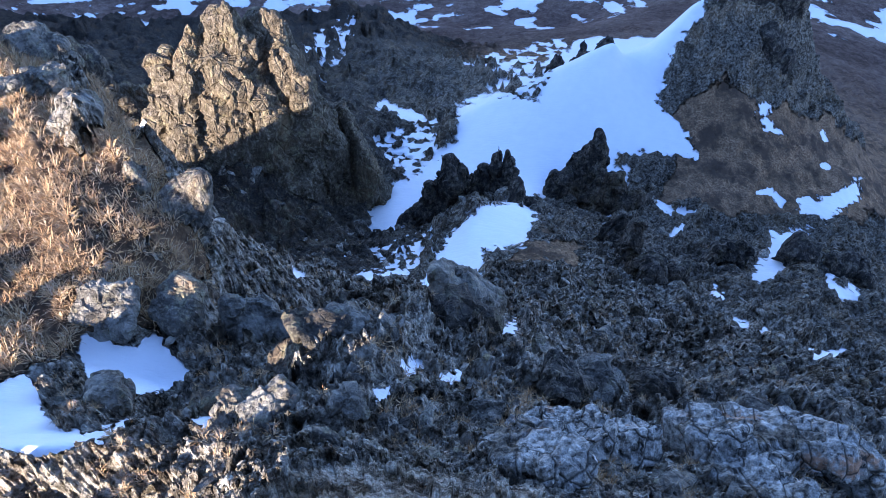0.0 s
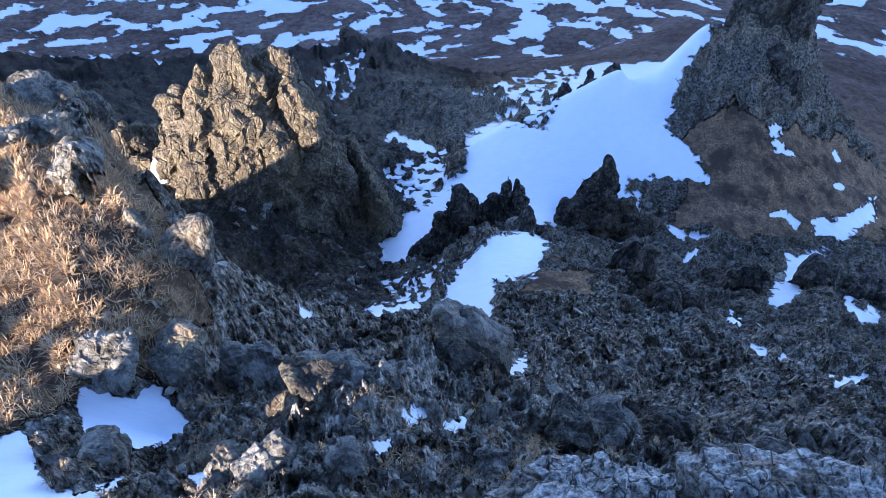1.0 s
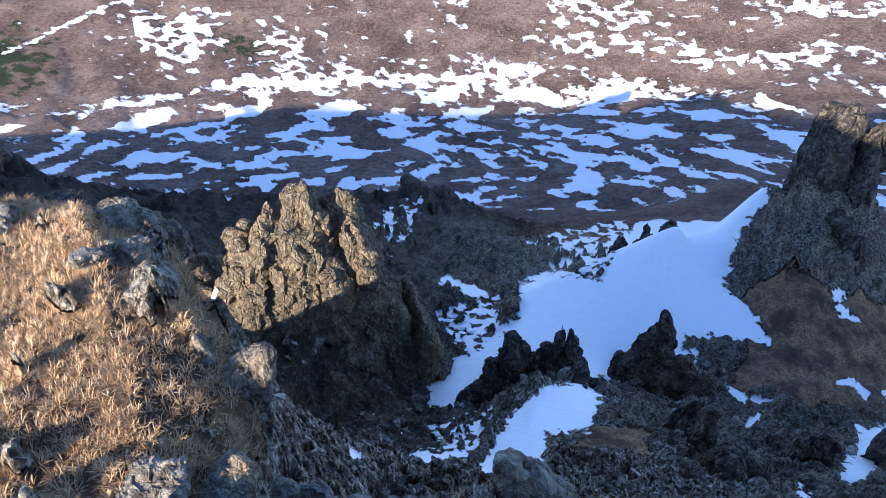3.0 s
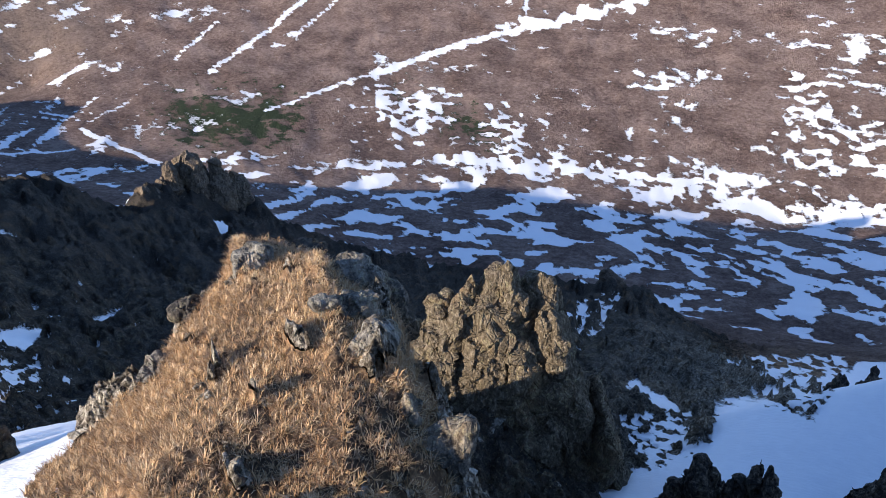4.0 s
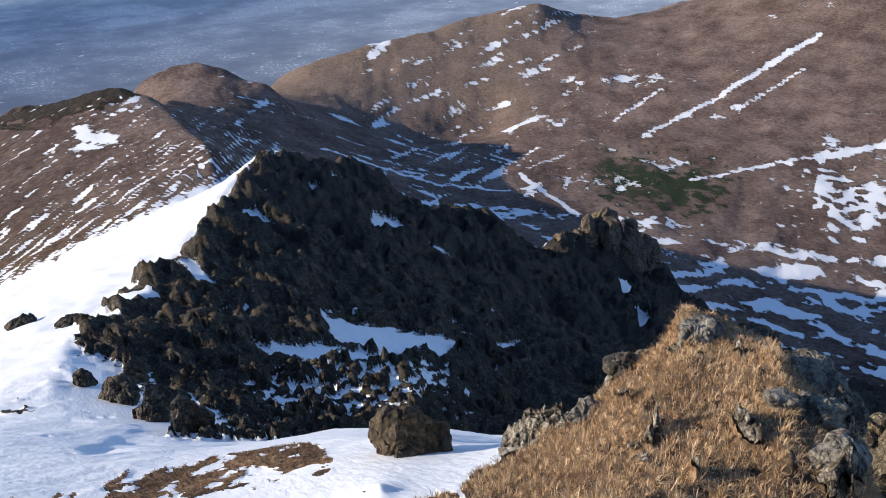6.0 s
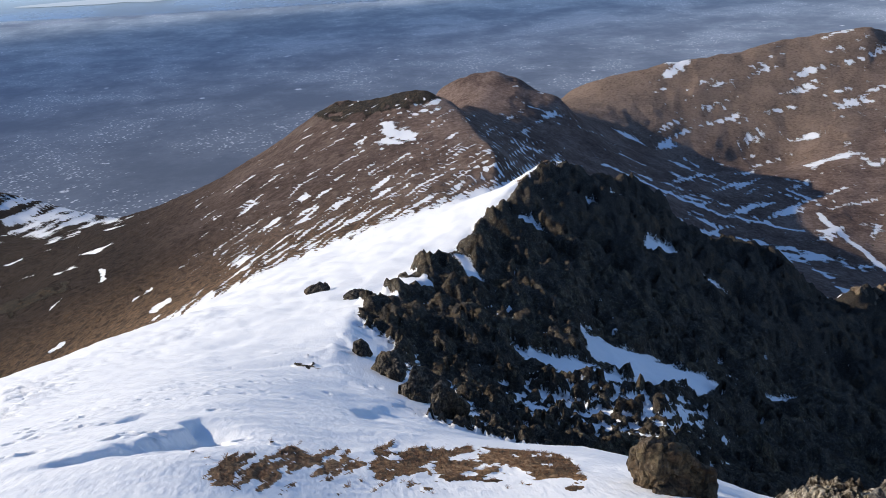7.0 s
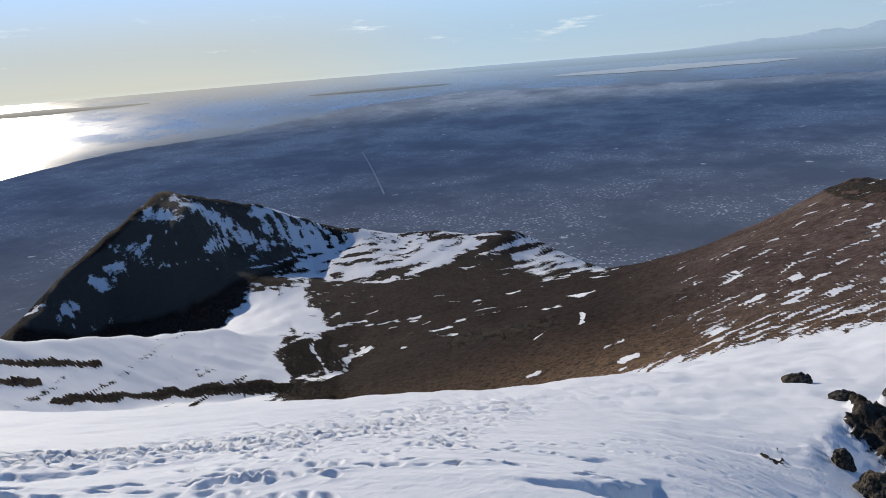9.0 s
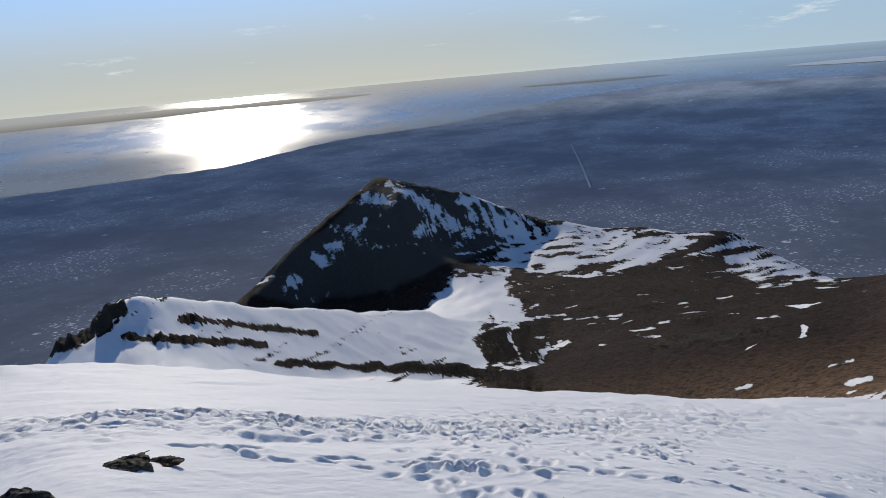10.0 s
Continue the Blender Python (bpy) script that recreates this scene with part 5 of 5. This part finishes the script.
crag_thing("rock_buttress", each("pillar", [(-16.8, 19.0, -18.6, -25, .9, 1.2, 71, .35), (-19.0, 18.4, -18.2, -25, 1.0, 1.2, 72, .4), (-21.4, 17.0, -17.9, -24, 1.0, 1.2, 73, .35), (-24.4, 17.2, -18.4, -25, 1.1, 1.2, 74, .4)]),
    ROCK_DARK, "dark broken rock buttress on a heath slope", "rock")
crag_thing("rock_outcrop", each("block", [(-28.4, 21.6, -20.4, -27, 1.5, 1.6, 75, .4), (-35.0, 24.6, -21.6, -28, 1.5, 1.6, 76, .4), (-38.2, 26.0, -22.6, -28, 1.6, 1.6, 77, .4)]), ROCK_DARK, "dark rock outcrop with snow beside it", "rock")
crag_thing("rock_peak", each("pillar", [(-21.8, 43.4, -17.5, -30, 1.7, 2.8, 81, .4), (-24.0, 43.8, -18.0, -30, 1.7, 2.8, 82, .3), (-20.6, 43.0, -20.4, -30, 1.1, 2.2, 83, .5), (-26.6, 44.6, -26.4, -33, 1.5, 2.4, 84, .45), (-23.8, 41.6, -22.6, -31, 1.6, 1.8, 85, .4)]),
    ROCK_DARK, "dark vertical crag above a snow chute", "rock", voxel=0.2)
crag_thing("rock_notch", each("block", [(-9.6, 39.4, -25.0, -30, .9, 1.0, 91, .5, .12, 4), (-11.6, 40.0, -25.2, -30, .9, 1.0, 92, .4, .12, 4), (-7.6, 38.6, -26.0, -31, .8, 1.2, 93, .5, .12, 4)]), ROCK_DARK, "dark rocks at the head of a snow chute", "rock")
crag_thing("rock_hill", each("knoll", [(11.8, 150, -88.5, -110, 6, 7, 95, .6), (9.0, 146, -92, -112, 7, 8, 96, .5), (14.6, 146, -93.5, -112, 5, 6, 97, .5), (5.0, 142, -94, -114, 7, 8, 98, .45), (1.4, 138, -98, -116, 6, 7, 99, .4)]), KNOLL, "dark heath-covered knoll above a valley", "rock", voxel=0.55)
crag_thing("valley_crag", each("block", [(46.8, 184, -69.6, -92, 6, 6, 101, .4), (45.0, 184, -72.6, -94, 5.5, 5, 102, .4), (48.6, 180, -70.2, -92, 5.5, 6, 103, .35), (43.6, 186, -78, -98, 5, 5, 104, .4), (50.2, 174, -73, -90, 5, 5, 106, .4), (42.8, 188, -84, -104, 5, 5, 105, .4)]), CRAG, "half-lit brown crag with a snow patch above a valley", "rock", voxel=0.45)

def snow_material():
    k = Nodes("drifted_snow")
    return k.done(k.mix(k.noise(2.5, 5, 0.6), (0.74, 0.755, 0.78), (0.85, 0.855, 0.86)), 0.7, k.bump(k.noise(6.0, 5, 0.6), 0.4, 0.05), 0.08)


SNOW = snow_material()
for place, label in (((30.2, 27.4, -20.65, -22.0, .75, .6, 131, .85, .05, 4, 6), "white snow wedge lodged beside the rock tower"), ((51.4, 177, -76.2, -82, 6.5, 5, 132, .9, .05, 4, 6), "white snow wedge beside the brown valley crag")):
    co, f, at = lobe(*place)
    link_rock("snow_patch", co, f, SNOW, at, (0, 0, 0), label, "snow", "snow wedges", True)


def boulder_mesh(seed, size, fineness=15):
    """A broken angular boulder of the given half sizes."""
    co, f = rock_shape(seed, size, 4, 28, .10, .3, deep=.2)
    co *= np.array(size) / np.abs(co).max(0)
    me = skin(co, f, max(size) / fineness, seed, 0.75)
    smooth(me, False)
    return me


def put_boulder(me, material, at, turn, label, group):
    me.name = "boulder"
    me.materials.append(material)
    ob = new("boulder", me)
    ob.matrix_world = pose(*at, *turn)
    return tagged(ob, label, "boulder", group)


# boulders of the snow ridge
for az, r, wide, high, seed, label in [(69.0, 11.4, .8, .75, 201, "dark pointed boulder standing in snow"), (93.2, 68, 1.5, 1.0, 202, "dark boulder on the snow ridge"), (90.6, 57, 1.2, .6, 203, "dark boulder on the snow ridge"), (91.2, 37.0, .8, .8, 204, "dark rock at the edge of the snow ridge"),
                                       (89.0, 33.5, 1.2, 1.1, 205, "dark rock at the edge of the snow ridge"), (86.6, 29.5, 1.2, 1.3, 206, "dark rock at the edge of the snow ridge"), (84.6, 26.5, .9, 1.2, 207, "dark rock at the edge of the snow ridge"),
                                       (58.5, 20.5, .7, .6, 208, "dark rock at the foot of the snow"), (159.3, 11.0, .42, .07, 211, "low dark rock breaking through snow"), (157.4, 11.1, .26, .045, 213, "low dark rock breaking through snow"), (164.6, 9.7, .5, .15, 212, "low dark rock breaking through snow")]:
    x, y = polar(az, r)
    put_boulder(boulder_mesh(seed, (wide, wide * .8, high), 22 if wide > 0.6 else 40), ROCK_DARK, (x, y, ground_z(x, y) + high * 0.3), (0, 0, seed * 37 % 360), label, "ridge boulders")
for az, r, size, seed, label in [(28.8, 6.3, (.34, .32, .42), 221, "pale lichen-covered boulder on the grassy spur"), (34.6, 7.6, (.30, .30, .34), 222, "small lichened boulder in dry grass"), (32.6, 4.8, (.34, .28, .2), 223, "blue-grey shaded boulder below dry grass"),
                                 (45.0, 11.9, (.22, .22, .34), 224, "small pale pointed stone on the spur top"), (50.2, 11.2, (.40, .34, .22), 225, "grey rock in the edge of dry grass"), (44.6, 10.6, (.42, .36, .28), 226, "grey rock in dry grass"), (36.4, 10.2, (.52, .45, .40), 227, "lichened rock at the spur edge"),
                                 (39.6, 11.8, (.40, .36, .24), 228, "dark rock at the spur edge"), (34.0, 10.6, (.55, .45, .45), 229, "broken rock at the spur edge"), (53.6, 10.0, (.36, .3, .18), 230, "grey rock in the edge of dry grass"), (39.4, 8.4, (.26, .24, .2), 231, "lichened rock in dry grass"), (36.8, 8.6, (.42, .36, .30), 232, "grey lichened rock at the spur edge"), (34.6, 7.6, (.42, .38, .34), 233, "grey lichened rock at the spur edge"), (32.6, 6.6, (.2, .18, .18), 234, "small lichened boulder in dry grass")]:
    x, y = polar(az, r)
    put_boulder(boulder_mesh(seed, size), ROCK_FINE, (x, y, ground_z(x, y) + size[2] * 0.3), (0, 0, seed * 53 % 360), label, "spur boulders")
# larger blocks bedded in the slope under the summit
for az, r, size, seed, label in [(-14, 2.3, (.22, .18, .1), 241, "pale grey slab bedded in the slope"), (-8, 2.7, (.2, .17, .12), 242, "pale grey slab bedded in the slope"), (-43.5, 4.5, (.42, .3, .22), 243, "large grey slab with a rusty stain"), (-37, 4.2, (.36, .3, .26), 244, "grey block bedded in the slope"),
                                 (-16.5, 3.6, (.36, .30, .34), 245, "grey lichened block bedded in the slope"), (-22, 4.1, (.42, .30, .24), 246, "grey lichened block bedded in the slope"), (-29, 4.6, (.34, .3, .28), 247, "rounded grey block bedded in the slope"), (0.5, 4.3, (.52, .36, .42), 248, "dark rock rib below the summit"), (-2, 4.9, (.4, .4, .5), 249, "dark rock rib below the summit"),
                                 (14.7, 3.35, (.28, .24, .22), 250, "small sunlit rock on the slope"), (18.4, 3.3, (.26, .2, .2), 251, "small sunlit rock on the slope"), (21.9, 3.2, (.22, .2, .18), 252, "small sunlit rock on the slope"), (30.3, 2.8, (.2, .17, .18), 253, "small sunlit rock on the slope"), (14.7, 2.4, (.16, .14, .13), 254, "small sunlit rock on the slope"),
                                 (26, 2.6, (.24, .18, .16), 255, "small sunlit rock on the slope"), (34, 3.3, (.22, .18, .2), 256, "small rock beside a snow patch"), (44.1, 3.7, (.3, .22, .24), 257, "brown rock beside a snow patch"), (26, 4.6, (.5, .38, .34), 258, "blue-grey shaded block on the slope"), (20, 5.0, (.5, .4, .36), 259, "blue-grey shaded block on the slope"), (40, 5.0, (.3, .3, .26), 260, "dark rock above a snow patch")]:
    x, y = polar(az, r)
    put_boulder(boulder_mesh(seed, size), ROCK_FINE, (x, y, ground_z(x, y) + size[2] * (0.65 if "sunlit" in label else 0.2)), (seed * 7 % 23 - 11, seed * 5 % 19 - 9, seed * 53 % 360), label, "slope blocks")


def slab_mesh(seed, size):
    """A split bedrock slab: a box with chipped corners, worn edges and a stepped, uneven top."""
    rng = np.random.RandomState(seed)
    bm = bmesh.new()
    bmesh.ops.create_cube(bm, size=2.0)
    for k in range(5):                                      # chip the corners away
        n = Vector((rng.choice((-1, 1)) * rng.uniform(.5, 1), rng.choice((-1, 1)) * rng.uniform(.5, 1), rng.uniform(-.2, .6))).normalized()
        cut = bmesh.ops.bisect_plane(bm, geom=bm.verts[:] + bm.edges[:] + bm.faces[:], plane_co=n * rng.uniform(.95, 1.2), plane_no=n, clear_outer=True)
        bmesh.ops.holes_fill(bm, edges=bm.edges[:])
    bmesh.ops.triangulate(bm, faces=bm.faces[:])
    bm.verts.index_update()
    co = np.array([v.co[:] for v in bm.verts]) * size
    f = np.array([[v.index for v in t.verts] for t in bm.faces])
    bm.free()
    me = skin(co, f, max(size) / 22, seed)
    smooth(me, False)
    return me


# pale slabs of bedrock split along their joints
for az, r, size, tilt, seed, label in [(-13.0, 2.15, (.17, .26, .10), (-38, 6, 22), 271, "pale grey bedrock slab split along its joints"), (-20.0, 2.2, (.20, .24, .11), (-40, -4, 26), 272, "pale grey bedrock slab split along its joints"), (-16.4, 2.65, (.22, .2, .10), (-46, 5, 18), 273, "pale grey bedrock slab split along its joints"),
                                       (-23.5, 2.75, (.2, .24, .12), (-42, -8, 30), 274, "grey bedrock slab with dark lichen"), (-28.0, 2.9, (.24, .2, .14), (-44, 8, 24), 275, "grey bedrock slab with dark lichen"),
                                       (-40.5, 3.75, (.22, .5, .13), (-34, 14, 34), 276, "long pale bedrock slab with a rusty stain"), (-44.5, 4.05, (.24, .55, .14), (-36, 12, 38), 277, "long pale bedrock slab with a rusty stain"), (-48.5, 4.3, (.22, .5, .13), (-34, 16, 36), 278, "long pale bedrock slab with a rusty stain"),
                                       (-36.5, 3.5, (.2, .34, .13), (-38, 8, 30), 279, "grey bedrock slab with dark lichen"), (-45.0, 3.3, (.22, .4, .12), (-34, 10, 40), 280, "long pale bedrock slab with a rusty stain")]:
    x, y = polar(az, r)
    put_boulder(slab_mesh(seed, size), SLAB, (x, y, ground_z(x, y) + 0.07), tilt, label, "bedrock slabs")

# ---- loose rocks of the summit slope ----
rng = np.random.RandomState(7)
shapes = []
for i in range(9):
    co, f = rock_shape(300 + i, (1, rng.uniform(.5, .85), rng.uniform(.35, .75)), 4, 30, .07, rng.uniform(0, .45), deep=.14)
    me = mesh_from("rock", co, f)
    smooth(me, False)
    me.materials.append(ROCK_FINE)
    shapes.append(me)


def index_of(x, y):
    a = math.atan2(-x, y)
    return min(int(np.searchsorted(AZ, a if a > AZ[0] else a + 2 * math.pi)), len(AZ) - 1), min(int(np.searchsorted(RAD, math.hypot(x, y))), len(RAD) - 1)


count = 0
while count < 210:
    az, r = rng.uniform(-52, 60), math.exp(rng.uniform(math.log(2.0), math.log(13)))
    x, y = polar(az, r)
    i, j = index_of(x, y)
    if rock[i, j] < 0.5 or snow[i, j] > 0.45:
        continue
    size = min(0.62, r * (0.025 + 0.12 * rng.uniform(0, 1) ** 2.0))
    if az > 27 and r > 4.0 or size > 0.3 and az > 20:
        continue
    ob = new("rock", shapes[rng.randint(9)])
    ob.matrix_world = pose(x, y, ground_z(x, y) - size * 0.12, rng.uniform(-35, 35), rng.uniform(-35, 35), rng.uniform(0, 360)) @ Matrix.Diagonal((size, size, size, 1))
    tagged(ob, "angular grey lichened rock on the steep summit slope", "rock", "loose summit rocks")
    count += 1


def scatter(name, n, az, reach, size, accept, label, category, material, seed, sink=0.25, sub=1):
    """Many small stones as one mesh."""
    rng = np.random.RandomState(seed)
    forms = [rock_shape(seed + 400 + i, (1, rng.uniform(.4, .85), rng.uniform(.25, .6)), sub, 26, .03, rng.uniform(0, .4), deep=.12) for i in range(14)]
    cos, fs, total, made = [], [], 0, 0
    for trial in range(n * 6):
        if made == n:
            break
        a, r = rng.uniform(*az), math.exp(rng.uniform(math.log(reach[0]), math.log(reach[1])))
        x, y = polar(a, r)
        i, j = index_of(x, y)
        if not accept(i, j):
            continue
        co, f = forms[rng.randint(14)]
        s = rng.uniform(*size) ** 2 * r
        turn = np.array(Euler((rng.normal(-0.55, 0.45), rng.normal(0, 0.45), rng.uniform(-3.1, 3.1) if rng.uniform() < 0.5 else rng.normal(0.6, 0.5))).to_matrix())
        cos.append(co @ turn.T * s + (X[i, j], Y[i, j], Z[i, j] - s * sink)), fs.append(f + total)
        total += len(co)
        made += 1
    me = mesh_from(name, np.concatenate(cos), np.concatenate(fs))
    smooth(me, False)
    me.materials.append(material)
    return tagged(new(name, me), label, category, kind="stuff")


scatter("scree", 3400, (-54, 62), (1.8, 30), (.06, .20), lambda i, j: rock[i, j] > 0.2 and snow[i, j] < 0.42, "loose grey stones and broken rock on the slope", "scree", SCREE, 21, 0.05, 2)
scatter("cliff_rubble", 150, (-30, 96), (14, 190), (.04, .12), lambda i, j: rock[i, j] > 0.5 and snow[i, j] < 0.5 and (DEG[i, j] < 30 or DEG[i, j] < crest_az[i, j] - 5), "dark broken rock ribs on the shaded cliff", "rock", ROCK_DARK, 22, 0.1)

# ---- dry grass ----
def tufts(name, places, tall, blades, label, seed, material):
    """Bent straw blades in tufts, as one mesh."""
    rng = np.random.RandomState(seed)
    n = len(places) * blades
    base = np.repeat(np.array(places), blades, 0)
    h = tall * rng.uniform(.5, 1.3, n) * np.repeat(rng.uniform(.7, 1.3, len(places)), blades)
    turn, tilt = rng.uniform(0, 2 * math.pi, n), rng.uniform(.3, 1.5, n)
    out = np.stack([np.cos(turn), np.sin(turn), 0 * turn], 1)
    side = np.stack([-np.sin(turn), np.cos(turn), 0 * turn], 1) * (tall * 0.03)
    root = base + out * rng.uniform(0, tall * 0.45, n)[:, None]
    up = np.array([0, 0, 1.0])
    mid = root + out * (h * np.sin(tilt) * 0.4)[:, None] + up * (h * np.cos(tilt) * 0.62)[:, None]
    tip = root + out * (h * np.sin(tilt))[:, None] + up * (h * np.cos(tilt) * 0.85)[:, None]
    co = np.stack([root - side, root + side, mid + side * .8, mid - side * .8, tip], 1).reshape(-1, 3)
    k = np.arange(n)[:, None] * 5
    faces = np.concatenate([k + (0, 1, 2), k + (0, 2, 3), k + (3, 2, 4)])
    me = mesh_from(name, co, faces)
    me.materials.append(material)
    return tagged(new(name, me), label, "grass", kind="stuff")


def straw_material(name, red):
    k = Nodes(name)
    island = k.t.nodes.new("ShaderNodeNewGeometry").outputs["Random Per Island"]
    tone = k.ramp(island, [(0.0, (0.29, 0.155, 0.07)), (0.4, (0.55, 0.35, 0.17)), (0.75, (0.70, 0.49, 0.27)), (1.0, (0.83, 0.67, 0.45))])
    patch = k.mix(k.span(k.noise(0.9, 4, 0.6), 0.4, 0.68), tone, k.mix(0.4, tone, (0.20, 0.10, 0.055)))
    patch = k.mix(k.span(k.noise(7.0, 4, 0.6), 0.42, 0.62, 0.0, 0.25), patch, (0.10, 0.06, 0.035))
    patch = k.mix(red, patch, (0.13, 0.055, 0.03))
    return k.done(patch, 0.75, None, 0.2)


STRAW, TURF = straw_material("dry_straw", 0.0), straw_material("brown_turf", 0.75)
places = []
while len(places) < 5000:
    az, r = rng.uniform(26, 78), math.sqrt(rng.uniform(3.6 ** 2, 14 ** 2))
    x, y = polar(az, r)
    i, j = index_of(x, y)
    if mound[i, j] > rng.uniform(.25, .7) and snow[i, j] < 0.45:
        places.append((X[i, j], Y[i, j], Z[i, j]))
tufts("dry_grass", places, 0.115, 20, "dense straw-coloured dry grass on the rocky spur", 5, STRAW)
places = []
while len(places) < 1900:
    az, r = rng.uniform(-52, 50), math.exp(rng.uniform(math.log(2.2), math.log(26)))
    x, y = polar(az, r)
    i, j = index_of(x, y)
    if snow[i, j] < 0.35 and mound[i, j] < 0.3 and wander[i, j] > 0.02:
        places.append((X[i, j], Y[i, j], Z[i, j]))
tufts("withered_grass", places, 0.065, 20, "thin withered grass between rocks", 6, STRAW)
places = []
while len(places) < 1100:
    az, r = rng.uniform(74, 112), rng.uniform(8, 16)
    x, y = polar(az, r)
    i, j = index_of(x, y)
    if turf[i, j] > rng.uniform(.3, .8):
        places.append((X[i, j], Y[i, j], Z[i, j]))
tufts("snowy_turf", places, 0.06, 22, "low brown turf showing through snow", 8, TURF)
